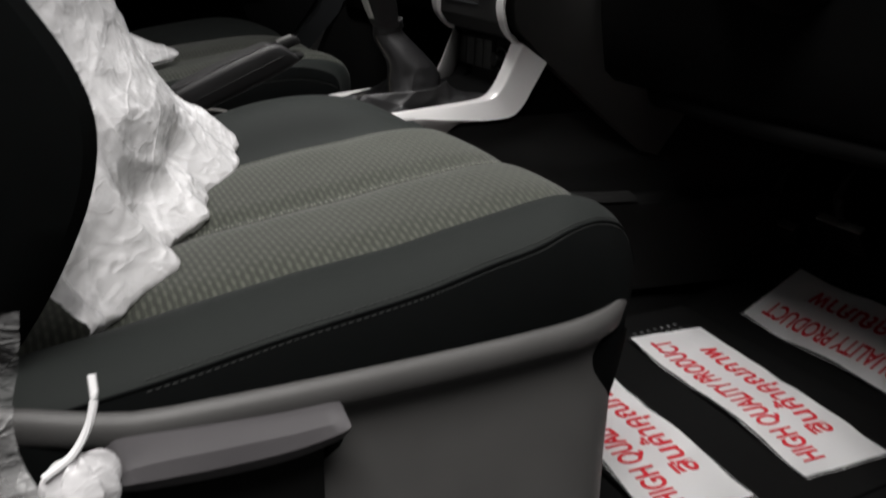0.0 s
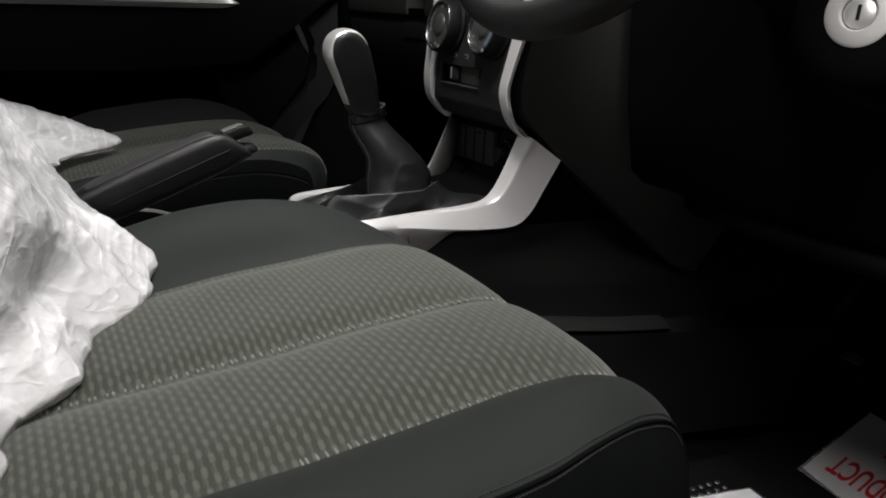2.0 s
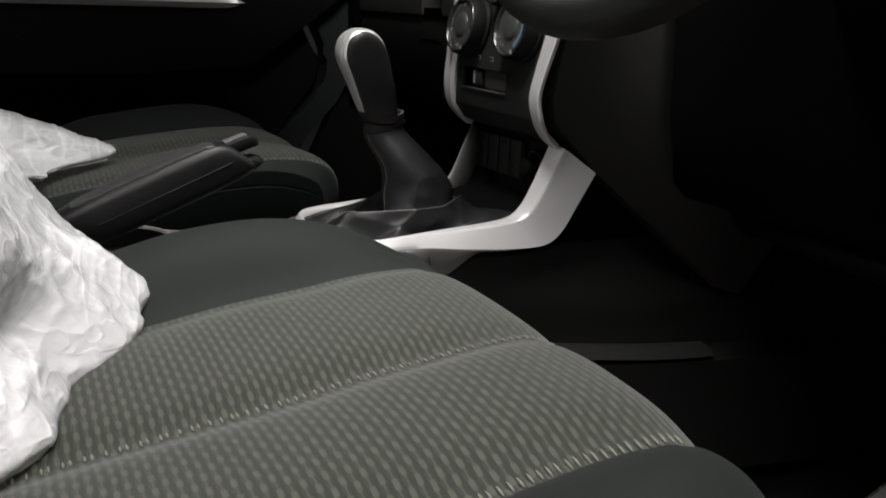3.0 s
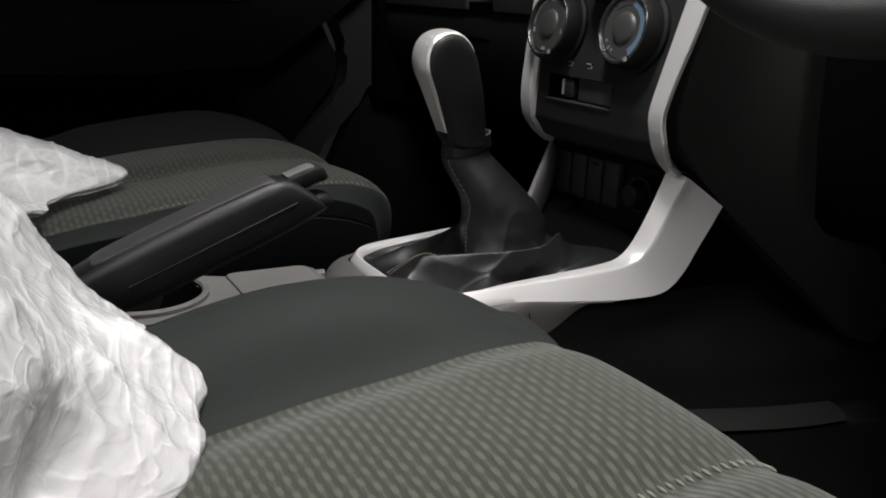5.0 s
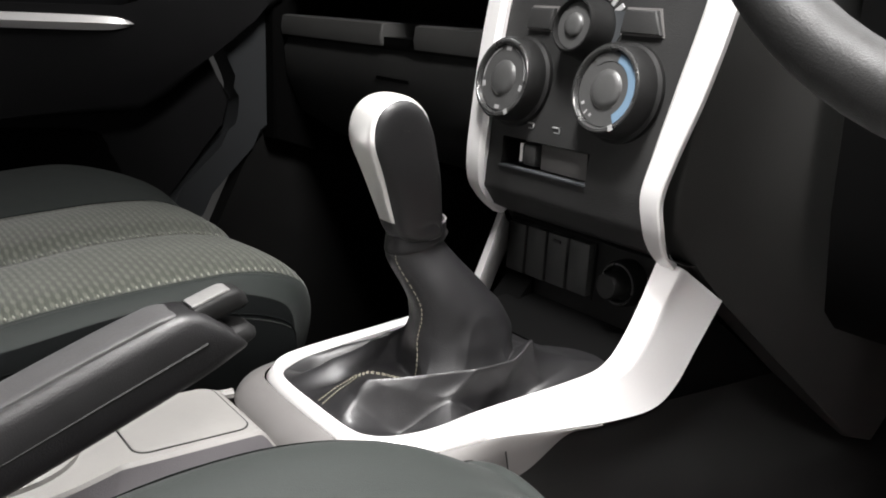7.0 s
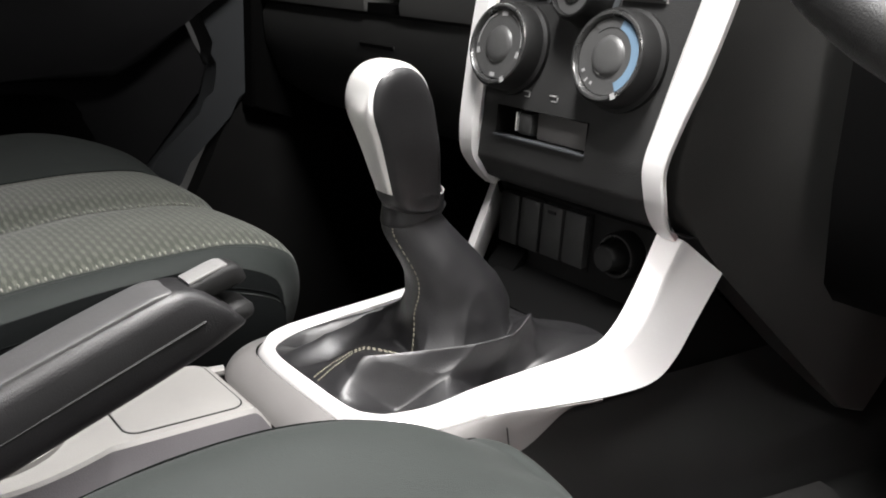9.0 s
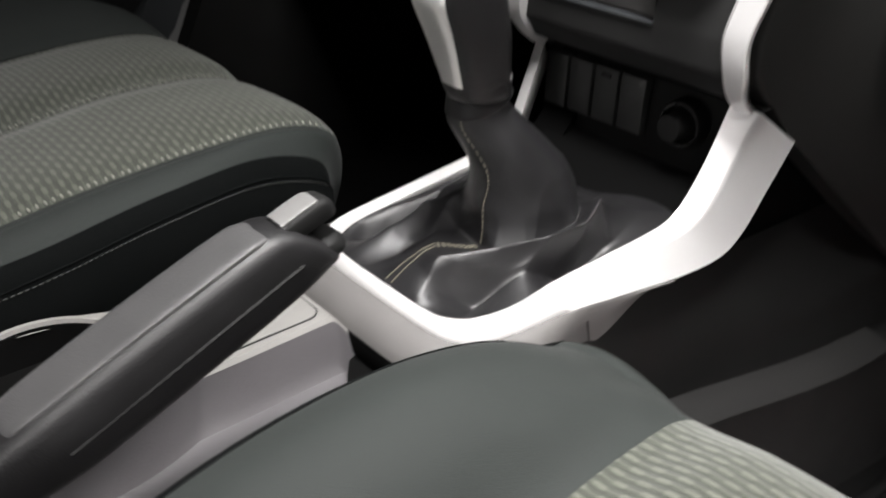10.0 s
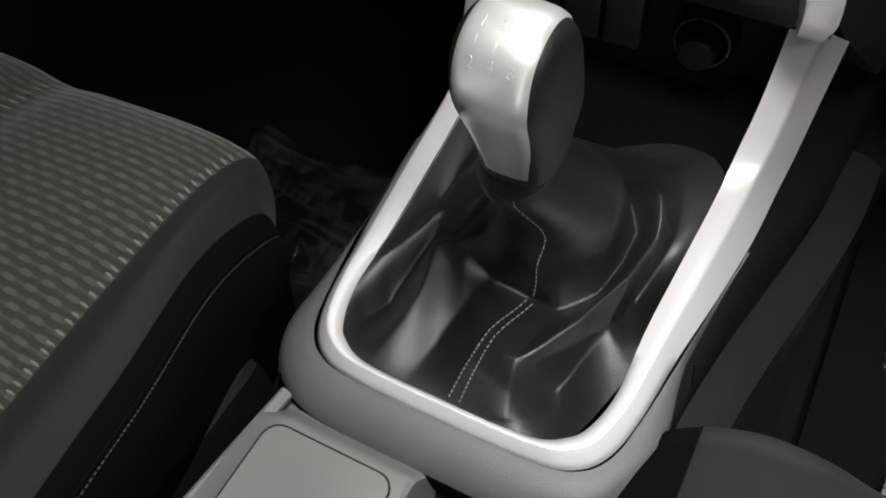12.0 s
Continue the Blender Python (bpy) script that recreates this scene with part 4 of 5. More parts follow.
# spokes of the leather boot, from the stitched rear round by the driver side: crease under the sleeve, ridge, pocket and rim points
SPOKES = [
    [(0.067, -0.017, 0.3135), (0.036, -0.011, 0.3230), (0.016, -0.008, 0.3165), (-0.001, -0.0060, 0.3060)],
    [(0.062, -0.033, 0.3200), (0.025, -0.029, 0.3275), (0.0135, -0.031, 0.3160), (0.000, -0.0350, 0.3060)],
    [(0.076, -0.046, 0.3230), (0.054, -0.047, 0.3310), (0.036, -0.046, 0.2960), (0.007, -0.0610, 0.3060)],
    [(0.097, -0.051, 0.3260), (0.084, -0.057, 0.3325), (0.066, -0.057, 0.3150), (0.053, -0.0745, 0.3090)],
    [(0.115, -0.051, 0.3290), (0.110, -0.062, 0.3350), (0.100, -0.060, 0.2960), (0.085, -0.0765, 0.3110)],
    [(0.127, -0.043, 0.3320), (0.131, -0.056, 0.3430), (0.128, -0.067, 0.3150), (0.131, -0.0785, 0.3150)],
    [(0.136, -0.030, 0.3300), (0.146, -0.036, 0.3290), (0.170, -0.056, 0.3220), (0.194, -0.0725, 0.3200)],
    [(0.142, -0.008, 0.3300), (0.152, -0.006, 0.3230), (0.176, 0.000, 0.3160), (0.208, 0.0000, 0.3220)],
    [(0.136, 0.022, 0.3320), (0.146, 0.033, 0.3260), (0.174, 0.048, 0.3180), (0.194, 0.0645, 0.3200)],
    [(0.112, 0.031, 0.3330), (0.118, 0.043, 0.3260), (0.112, 0.055, 0.3060), (0.121, 0.0700, 0.3140)],
    [(0.092, 0.030, 0.3320), (0.090, 0.042, 0.3240), (0.066, 0.056, 0.3140), (0.050, 0.0670, 0.3090)],
    [(0.080, 0.028, 0.3240), (0.078, 0.042, 0.3140), (0.046, 0.051, 0.2930), (0.011, 0.0590, 0.3060)],
    [(0.072, 0.023, 0.3300), (0.0670, 0.033, 0.3240), (0.036, 0.030, 0.3180), (0.003, 0.0370, 0.3060)],
    [(0.067, 0.004, 0.3180), (0.052, 0.008, 0.3170), (0.028, 0.013, 0.3080), (-0.001, 0.0170, 0.3060)],
]
NECK = Vector((0.0695, -0.008, 0.409))


SLEEVE = ((0.0690, -0.008, 0.3985, 0.0192, 0.0165, 0.25), (0.0925, -0.0155, 0.3670, 0.0275, 0.0252, 0.10), (0.1020, -0.0150, 0.3440, 0.0360, 0.0320, 0.08))


def around(level, u):
    """A point of one level at u round the boot, closed: three smooth sleeve rings, then the folds."""
    if level < 3:
        cx, cy, cz, hl, hw, tilt = SLEEVE[level]
        q = math.pi * (1 + 2 * u)
        return Vector((cx + hl * math.cos(q), cy + hw * math.sin(q), cz + tilt * hl * math.cos(q)))
    n = len(SPOKES)
    pts = [SPOKES[k % n][level - 3] for k in range(-2, n + 3)]
    t = (u % 1.0) * n
    a, b = (Vector(SPOKES[k % n][level - 3]) for k in (int(t), int(t) + 1))
    return spline(pts, (t + 2) / (len(pts) - 1)).lerp(a.lerp(b, t - int(t)), (0.7, 0.5, 0.5, 0.2)[level - 3])


def boot_point(u, v):
    levels = [around(k, u) for k in range(7)]
    top = levels[0] + Vector((0.002, 0, 0))
    top.z = 0.406 + 0.25 * (top.x - NECK.x)
    pts = [top] + levels
    k = min(int(v * 7), 6)
    p = spline(pts, v).lerp(pts[k].lerp(pts[k + 1], v * 7 - k), 0.55 * smooth(0.42, 0.56, v))
    fade = smooth(0.15, 0.4, v) * smooth(1.0, 0.92, v)
    w = 1 - abs(noise.noise((p.x * 30, p.y * 30, p.z * 22)))
    p += Vector((p.x - 0.1, p.y + 0.008, 0.02)).normalized() * fade * (0.0010 * noise.noise((p.x * 60, p.y * 60, p.z * 60)) + 0.0012 * w ** 7)
    return p


part("boot", grid(boot_point, 224, 120, wrap_u=True), BOOT, gear, "folded black leather boot", 180)


def stitch_row(u, v0, v1, n, turn=0.0, name="stitching"):
    rows = []
    for k in range(n):
        a, b = (boot_point(u + turn * (1 - q / n), v0 + (v1 - v0) * q / n) for q in (k, k + 0.6))
        lift = Vector((-0.0004, 0, 0.0006))
        rows.append(tube([a + lift, b + lift], 0.00042, 5, 1))
    part(name, joined(*rows), PALE_THREAD, gear, "row of pale stitches")


stitch_row(0.006, 0.09, 0.565, 26, 0.06)
stitch_row(0.0135, 0.585, 0.97, 24)
stitch_row(-0.0015, 0.585, 0.97, 24)


# ---- centre stack ----
stack = thing("centre_stack", (0.24, YC, 0.34), "black centre stack with heater dials, switches and silver side trims", "dashboard panel")
FACE = [(0.222, 0.392), (0.202, 0.400), (0.190, 0.416), (0.1885, 0.436), (0.1915, 0.462), (0.1985, 0.50), (0.2085, 0.545), (0.222, 0.60), (0.238, 0.66), (0.245, 0.70)]


def face_x(z):
    for (x0, z0), (x1, z1) in zip(FACE, FACE[1:]):
        if z0 <= z <= z1:
            return x0 + (x1 - x0) * (z - z0) / (z1 - z0)
    return FACE[-1][0]


SLOT = (-0.033, 0.056, 0.4365, 0.4575)


def fascia():
    bm = bmesh.new()
    ys = sorted({*[YC - 0.098 + 0.1875 * k / 24 for k in range(25)], SLOT[0], SLOT[1]})
    zs = [z for z in (spline([(a, b, 0) for a, b in FACE], k / 60).y for k in range(61)) if min(abs(z - SLOT[2]), abs(z - SLOT[3])) > 0.0015]
    zs = sorted({*zs, SLOT[2], SLOT[3]})
    vs = [[bm.verts.new((face_x(z), y, z)) for z in zs] for y in ys]
    for i in range(len(ys) - 1):
        for j in range(len(zs) - 1):
            if SLOT[0] <= (ys[i] + ys[i + 1]) / 2 <= SLOT[1] and SLOT[2] <= (zs[j] + zs[j + 1]) / 2 <= SLOT[3]:
                continue
            bm.faces.new((vs[i][j], vs[i + 1][j], vs[i + 1][j + 1], vs[i][j + 1]))
    return bm


part("fascia", fascia(), SOFT_BLACK, stack, "matt black fascia", 30)
y0, y1, z0, z1 = SLOT
x = face_x(0.447)
rec = bmesh.new()
ring = [[rec.verts.new((xx, yy, zz)) for yy, zz in ((y0, z0), (y1, z0), (y1, z1), (y0, z1))] for xx in (x - 0.0005, x + 0.022)]
for k in range(4):
    rec.faces.new((ring[0][k], ring[0][(k + 1) % 4], ring[1][(k + 1) % 4], ring[1][k]))
rec.faces.new(ring[1])
part("slot_recess", rec, BLACK, stack)
part("slot_lip", box(x - 0.003, x + 0.004, y0 - 0.001, y1 + 0.001, z0 - 0.0016, z0 + 0.0002, 0.0006), DOOR_GREY, stack)
slider = part("air_slider", box(x + 0.001, x + 0.016, 0.021, 0.036, 0.4385, 0.4555, 0.003), SOFT_BLACK, stack, "small black slider")
part("slider_edge", box(x + 0.0002, x + 0.010, 0.0355, 0.0368, 0.441, 0.4545, 0.0004), CHROME, slider, "bright slider edge")
part("slot_plate", box(x + 0.004, x + 0.010, -0.032, 0.018, 0.4375, 0.4565, 0.001), COLLAR, stack)
for yy, w in ((0.030, 0.007), (0.003, 0.008)):
    part("slot_symbol", joined(box(face_x(0.4675) - 0.0006, face_x(0.4675) + 0.001, yy - w / 2, yy + w / 2, 0.4695, 0.4705, 0), box(face_x(0.4675) - 0.0006, face_x(0.4675) + 0.001, yy - w / 2, yy + w / 4, 0.4660, 0.4668, 0), box(face_x(0.4675) - 0.0006, face_x(0.4675) + 0.001, yy - w / 2, yy - w / 2 + 0.001, 0.4660, 0.4705, 0)), MARK, stack)

LEAN_M = Matrix.Rotation(radians(-90 + 11), 4, "Y")


def dial(yc, zc, r, label, markings):
    """A heater dial: rubber drum, satin ring, grey inner disc and its marks."""
    m = Matrix.Translation((face_x(zc) + 0.001, yc, zc)) @ LEAN_M
    k = r / 0.031
    d = part("dial", turned([(0.034 * k, 0.0), (0.034 * k, 0.004), (0.0318 * k, 0.006), (0.0312 * k, 0.018), (0.0295 * k, 0.0205), (0.0282 * k, 0.0205), (0.0275 * k, 0.017), (0.01, 0.017)], m, 48), BLACK, stack, label)
    part("dial_ring", turned([(0.0298 * k, 0.0170), (0.0296 * k, 0.0198), (0.0285 * k, 0.0214), (0.0268 * k, 0.0216), (0.0256 * k, 0.0200), (0.0254 * k, 0.0175)], m, 48), RINGMETAL if markings else BLACK, d, "satin grey ring")
    part("dial_disc", turned([(0.0250 * k, 0.0175), (0.0247 * k, 0.0182), (0.0135 * k, 0.0186), (0.0125 * k, 0.0200), (0.009 * k, 0.0212), (0.004 * k, 0.0216)], m, 48), DIAL, d, "grey disc")
    def arc(a0, a1, r0, r1, h, mt, nm):
        bm = bmesh.new()
        n = 24
        rows = [[bm.verts.new(m @ Vector((rr * math.cos(q), rr * math.sin(q), hh))) for rr, hh in ((r0, h - 0.0008), (r0, h), (r1, h), (r1, h - 0.0008))] for q in (radians(a0 + (a1 - a0) * i / n) for i in range(n + 1))]
        for a, b in zip(rows, rows[1:]):
            for i in range(3):
                bm.faces.new((a[i], a[i + 1], b[i + 1], b[i]))
        part(nm, bm, mt, d)
    for a0, a1, r0, r1, mt in markings:
        arc(a0, a1, r0 * k, r1 * k, 0.0188, mt, "mark")
    if markings:
        arc(206, 214, 0.0262 * k, 0.0302 * k, 0.0219, MARK, "pointer")
    return d


# on the dials x points up and y to the left as seen from the seats, so angles run from the top
dial(0.0505, 0.497, 0.0300, "vent dial with white symbols", [(100, 112, 0.0205, 0.0235, MARK), (-8, 8, 0.0205, 0.0235, MARK), (-112, -100, 0.0205, 0.0235, MARK), (172, 186, 0.0205, 0.0235, MARK), (20, 92, 0.0225, 0.0232, MARK), (-92, -20, 0.0225, 0.0232, MARK)])
dial(-0.0510, 0.499, 0.0300, "temperature dial with a blue arc", [(-150, -15, 0.0185, 0.0245, BLUE), (-15, 40, 0.0185, 0.0245, DIAL), (118, 124, 0.0200, 0.0225, MARK), (138, 142, 0.0200, 0.0235, MARK), (150, 156, 0.0195, 0.0215, MARK)])
dial(-0.0085, 0.537, 0.0195, "black fan dial", [])
mf = Matrix.Translation((face_x(0.537) + 0.001, -0.0085, 0.537)) @ LEAN_M
for i, a in enumerate((-52, -36, -20, -4, 10)):
    w = 0.0016 + 0.0006 * (4 - i)
    q = radians(a)
    part("fan_mark", moved(box(-w, w, -0.002, 0.002, 0, 0.0012, 0.0002, 1), mf @ Matrix.Rotation(q, 4, "Z") @ Matrix.Translation((0.0255, 0, 0.0))), MARK, stack)


def key_button(name, y0, y1, z0, z1, skew, label):
    zc = (z0 + z1) / 2
    poly = [(y0, z0), (y1, z0), (y1 - skew, z1), (y0, z1)] if skew >= 0 else [(y0, z0), (y1, z0), (y1, z1), (y0 - skew, z1)]
    part("button_gap", prism([(a + (0.0015 if a > (y0 + y1) / 2 else -0.0015), b + (0.0015 if b > zc else -0.0015)) for a, b in poly], lambda a, b, d: (face_x(b) - 0.0006 + d, a, b), 0.003), BEZEL, stack)
    part(name, prism(poly, lambda a, b, d: (face_x(b) - 0.0042 + d, a, b), 0.008, 0.0014), SOFT_BLACK, stack, label)


key_button("push_button", 0.030, 0.0545, 0.536, 0.551, 0, "small black push button")
part("fan_panel", prism([(0.0285, 0.531), (-0.0335, 0.531), (-0.0405, 0.5515), (0.0285, 0.5515)], lambda a, b, d: (face_x(b) - 0.0008 + d, a, b), 0.002), DOOR_GREY, stack, "slightly paler plate round the fan dial")
key_button("push_button", -0.071, -0.037, 0.5375, 0.5525, -0.008, "slanted black push button")


def trim(sgn):
    path = [(0.2130, -0.0885, 0.3945), (0.2035, -0.0895, 0.4015), (0.1960, -0.0905, 0.4095), (0.1900, -0.0915, 0.4200), (0.1865, -0.0895, 0.440), (0.1895, -0.0915, 0.465), (0.1965, -0.0955, 0.505), (0.2065, -0.0995, 0.55), (0.220, -0.1025, 0.605), (0.237, -0.104, 0.67)]
    if sgn < 0:
        path = [(x, y - 0.003 - 0.009 * smooth(0.41, 0.54, z), z) for x, y, z in path]
    loops = []
    for k, (x, y, z) in enumerate(path):
        w = 0.0070 + 0.0025 * smooth(0.395, 0.43, z) + (0.003 * smooth(0.44, 0.52, z) if sgn < 0 else 0)
        (xa, _, za), (xb, _, zb) = path[max(k - 1, 0)], path[min(k + 1, len(path) - 1)]
        n = Vector((za - zb, 0, xb - xa)).normalized()
        f = lambda d, dy: Vector((x, YC + (1 if sgn < 0 else -1) * (y + 0.004 + dy), z)) + n * (d + 0.003)
        e = 0.0009
        loops.append([f(-0.008, w), f(-0.0026, w), f(-0.0018, w - e), f(0.0011, 0.55 * w + e), f(0.0012, 0.55 * w), f(0.0012, -w + e), f(0.0004, -w), f(-0.003, -w)])
    return loft(loops, 6)


for sgn in (-1, 1):
    part("side_trim", trim(sgn), SILVER, stack, "satin silver side trim", 22)

# recessed switch panel below the fascia
part("switch_panel", prism([(-0.082, 0.326), (0.074, 0.326), (0.078, 0.41), (-0.086, 0.41)], lambda a, b, d: (0.2335 + 0.06 * (b - 0.36) + d, a, b), 0.012), BLACK, stack)
part("shelf", joined(prism([(0.175, 0.318), (0.24, 0.330), (0.24, 0.318), (0.175, 0.306)], lambda a, b, d: (a, YC - 0.073 + d, b), 0.146), box(0.225, 0.29, YC - 0.085, YC + 0.085, 0.388, 0.41, 0.003)), DEEP, stack)
for k in range(4):
    yb = 0.0795 - 0.0238 * k
    part("switch_blank", moved(box(-0.004, 0.006, -0.0108, 0.0108, -0.0205, 0.0205, 0.0018), Matrix.Translation((0.2300, yb - 0.0055, 0.3625 + 0.0004 * k))), BLANK, stack, "blank switch cover" if k != 2 else "switch cover with a small notch")
    part("blank_gap", moved(box(0.0, 0.001, -0.0122, 0.0122, -0.022, 0.022, 0), Matrix.Translation((0.2318, yb - 0.0055, 0.3625))), BLACK, stack)
part("notch", box(0.2248, 0.2262, 0.022, 0.030, 0.3775, 0.3795, 0), BLACK, stack)
ml = Matrix.Translation((0.2255, -0.0425, 0.3640)) @ Matrix.Rotation(radians(-90), 4, "Y")
sock = part("power_socket", turned([(0.0172, -0.012), (0.0168, 0.0025), (0.0155, 0.0040), (0.0142, 0.0040), (0.0135, 0.002), (0.0132, -0.004), (0.004, -0.005)], ml, 40), BLACK, stack, "black socket bezel")
part("socket_ring", turned([(0.0152, 0.0036), (0.0150, 0.0046), (0.0141, 0.0046), (0.0137, 0.0030)], ml, 40, False), RINGMETAL, sock, "thin satin ring")
part("socket_knob", turned([(0.0122, 0.0), (0.0100, 0.004), (0.0098, 0.014), (0.0085, 0.0165), (0.003, 0.0172)], ml, 32), BLACK, sock)


def stack_side(sgn):
    """Slanted cheek beside the stack, running forward under the dashboard."""
    poly = [(0.207, 0.401), (0.226, 0.387), (0.251, 0.3655), (0.30, 0.3235), (0.35, 0.281), (0.397, 0.240), (0.425, 0.232), (0.47, 0.30), (0.50, 0.70), (0.25, 0.70), (0.224, 0.61), (0.206, 0.54), (0.1945, 0.48), (0.1905, 0.44), (0.194, 0.417)]
    def lay(a, b, d):
        return (a + 0.003 + 0.008 * smooth(0.375, 0.395, b), YC + sgn * (0.0965 + 0.20 * max(a - 0.215, 0) + (0.008 if sgn < 0 else 0) * smooth(0.41, 0.54, b) - d), b)
    return prism(poly, lay, 0.02, 0.003)


part("cheek", stack_side(-1), CHEEK, stack, "dark plastic cheek beside the stack")
part("cheek", stack_side(1), CHEEK, stack)
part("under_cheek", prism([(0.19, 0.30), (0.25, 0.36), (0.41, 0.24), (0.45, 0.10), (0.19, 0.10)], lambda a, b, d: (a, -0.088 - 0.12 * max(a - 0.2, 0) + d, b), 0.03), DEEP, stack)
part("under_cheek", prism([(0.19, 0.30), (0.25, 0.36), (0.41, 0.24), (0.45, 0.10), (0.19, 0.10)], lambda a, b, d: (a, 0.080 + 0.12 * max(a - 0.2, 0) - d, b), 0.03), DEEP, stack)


# ---- dashboard ----
dash = thing("dashboard", (0.45, 0.0, 0.5), "black moulded dashboard with a glovebox and open shelf", "dashboard")


def bar(poly, y0, y1, r=0.006):
    return prism(poly, lambda a, b, d: (a, y0 + d, b), y1 - y0, r)


part("dash_top", bar([(0.30, 0.60), (0.29, 0.66), (0.32, 0.72), (0.45, 0.76), (0.95, 0.74), (0.95, 0.60)], -0.72, 0.72), SOFT_BLACK, dash)
part("glovebox", bar([(0.318, 0.498), (0.312, 0.485), (0.316, 0.45), (0.34, 0.40), (0.40, 0.365), (0.52, 0.36), (0.52, 0.498)], 0.106, 0.665, 0.008), GLOVE, dash, "black glovebox lid")
part("glovebox_gap", bar([(0.319, 0.4975), (0.319, 0.502), (0.5, 0.502), (0.5, 0.4975)], 0.106, 0.665, 0), BLACK, dash)
shelf_poly = [(0.309, 0.502), (0.307, 0.512), (0.309, 0.526), (0.315, 0.528), (0.50, 0.528), (0.50, 0.502)]
part("shelf_lip", joined(bar(shelf_poly, 0.106, 0.352, 0.002), bar(shelf_poly, 0.418, 0.665, 0.002)), LIP, dash, "grey shelf lip with a finger notch")
# Lip inside the notch, near-black so that the notch's shade is in its colour.
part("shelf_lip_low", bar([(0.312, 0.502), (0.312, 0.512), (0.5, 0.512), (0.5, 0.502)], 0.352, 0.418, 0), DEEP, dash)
part("glovebox_pull", bar([(0.3135, 0.464), (0.3115, 0.468), (0.3135, 0.4695), (0.32, 0.467)], 0.366, 0.432, 0.0006), BLACK, dash)
part("shelf_back", box(0.50, 0.53, 0.10, 0.70, 0.45, 0.62, 0), BLACK, dash)
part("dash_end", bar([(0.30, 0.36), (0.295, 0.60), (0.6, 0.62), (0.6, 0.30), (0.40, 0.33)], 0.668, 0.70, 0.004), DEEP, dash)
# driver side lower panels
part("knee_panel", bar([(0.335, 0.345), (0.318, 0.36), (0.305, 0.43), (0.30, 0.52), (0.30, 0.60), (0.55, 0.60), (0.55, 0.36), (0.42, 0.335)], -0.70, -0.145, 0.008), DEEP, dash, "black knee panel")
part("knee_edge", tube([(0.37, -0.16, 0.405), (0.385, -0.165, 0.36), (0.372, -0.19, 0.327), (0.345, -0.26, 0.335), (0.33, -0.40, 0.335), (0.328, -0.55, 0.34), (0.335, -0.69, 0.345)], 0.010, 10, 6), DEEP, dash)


# ---- steering wheel and column ----
wheel = thing("steering_wheel", (0.098, -0.370, 0.677), "black leather steering wheel", "steering wheel")
WT = radians(22)
WUP, WC = Vector((math.sin(WT), 0, math.cos(WT))), Vector((0.03, -0.370, 0.519)) + 0.18 * Vector((math.sin(WT), 0, math.cos(WT)))
WN = Vector((-math.cos(WT), 0, math.sin(WT)))


def rim(u, v):
    a, b = 2 * math.pi * u, 2 * math.pi * v
    out = math.cos(a) * WUP + math.sin(a) * Vector((0, 1, 0))
    r = 0.0128 * (1 + 0.04 * math.sin(10 * b))
    return WC + out * (0.18 + r * math.cos(b)) + WN * r * 1.08 * math.sin(b)


part("rim", grid(rim, 96, 20, wrap_u=True, wrap_v=True), RUBBER, wheel, "grained black leather rim", 180)
for ang in (90, -90, 180):
    a = radians(ang)
    out = math.cos(a) * WUP + math.sin(a) * Vector((0, 1, 0))
    side = out.cross(WN)
    part("spoke", loft([[WC + out * rr + side * w * c + WN * (0.006 * n - 0.016) for c, n in ((1, -1), (1, 0.6), (0.7, 1), (-0.7, 1), (-1, 0.6), (-1, -1))] for rr, w in ((0.04, 0.034), (0.09, 0.026), (0.13, 0.02), (0.172, 0.018))], 4), BLACK, wheel)
hub_m = Matrix.Translation(WC) @ WN.to_track_quat("Z", "Y").to_matrix().to_4x4()
part("hub", turned([(0.07, -0.03), (0.078, -0.02), (0.076, -0.004), (0.062, 0.008), (0.03, 0.014), (0.005, 0.015)], hub_m, 40), BLACK, wheel, "black padded hub")
column = thing("steering_column", (0.22, -0.39, 0.62), "black steering column shroud with an ignition lock", "steering column")
part("shroud", loft([[(x, -0.385 + w * math.copysign(abs(math.cos(q)) ** 0.7, math.cos(q)), z + h * math.copysign(abs(math.sin(q)) ** 0.7, math.sin(q))) for q in (2 * math.pi * k / 24 for k in range(24))]
                     for x, z, w, h in ((0.13, 0.655, 0.05, 0.045), (0.15, 0.65, 0.062, 0.055), (0.22, 0.615, 0.07, 0.065), (0.32, 0.58, 0.08, 0.07))], 4), DEEP, column)
im = Matrix.Translation((0.2195, -0.480, 0.531)) @ look((0, 0, 0), (-1, -0.35, 0.25)).to_3x3().to_4x4() @ Matrix.Rotation(math.pi, 4, "Y")
part("lock_housing", turned([(0.050, -0.09), (0.050, -0.012), (0.044, -0.004), (0.034, 0.0), (0.024, 0.001)], im, 40), DEEP, column)
part("lock_ring", turned([(0.0225, -0.003), (0.0225, 0.002), (0.0205, 0.0036), (0.0125, 0.0042), (0.0112, 0.003), (0.0112, -0.003)], im, 40), LOCK, column, "pale grey ignition ring")
part("lock_barrel", turned([(0.0108, -0.002), (0.0104, 0.002), (0.0085, 0.0035), (0.002, 0.0036)], im, 32), CHROME, column, "bright lock barrel")
part("key_slit", moved(box(-0.0012, 0.0012, -0.005, 0.005, 0.003, 0.0042, 0), im), BLACK, column)


# ---- passenger door ----
door = thing("door_trim", (0.0, 0.72, 0.1), "charcoal passenger door trim with an armrest and a silver strip", "car door")
def wallprism(poly, y0, depth, r=0.004):
    return prism(poly, lambda a, b, d: (a, y0 + d, b), depth, r)


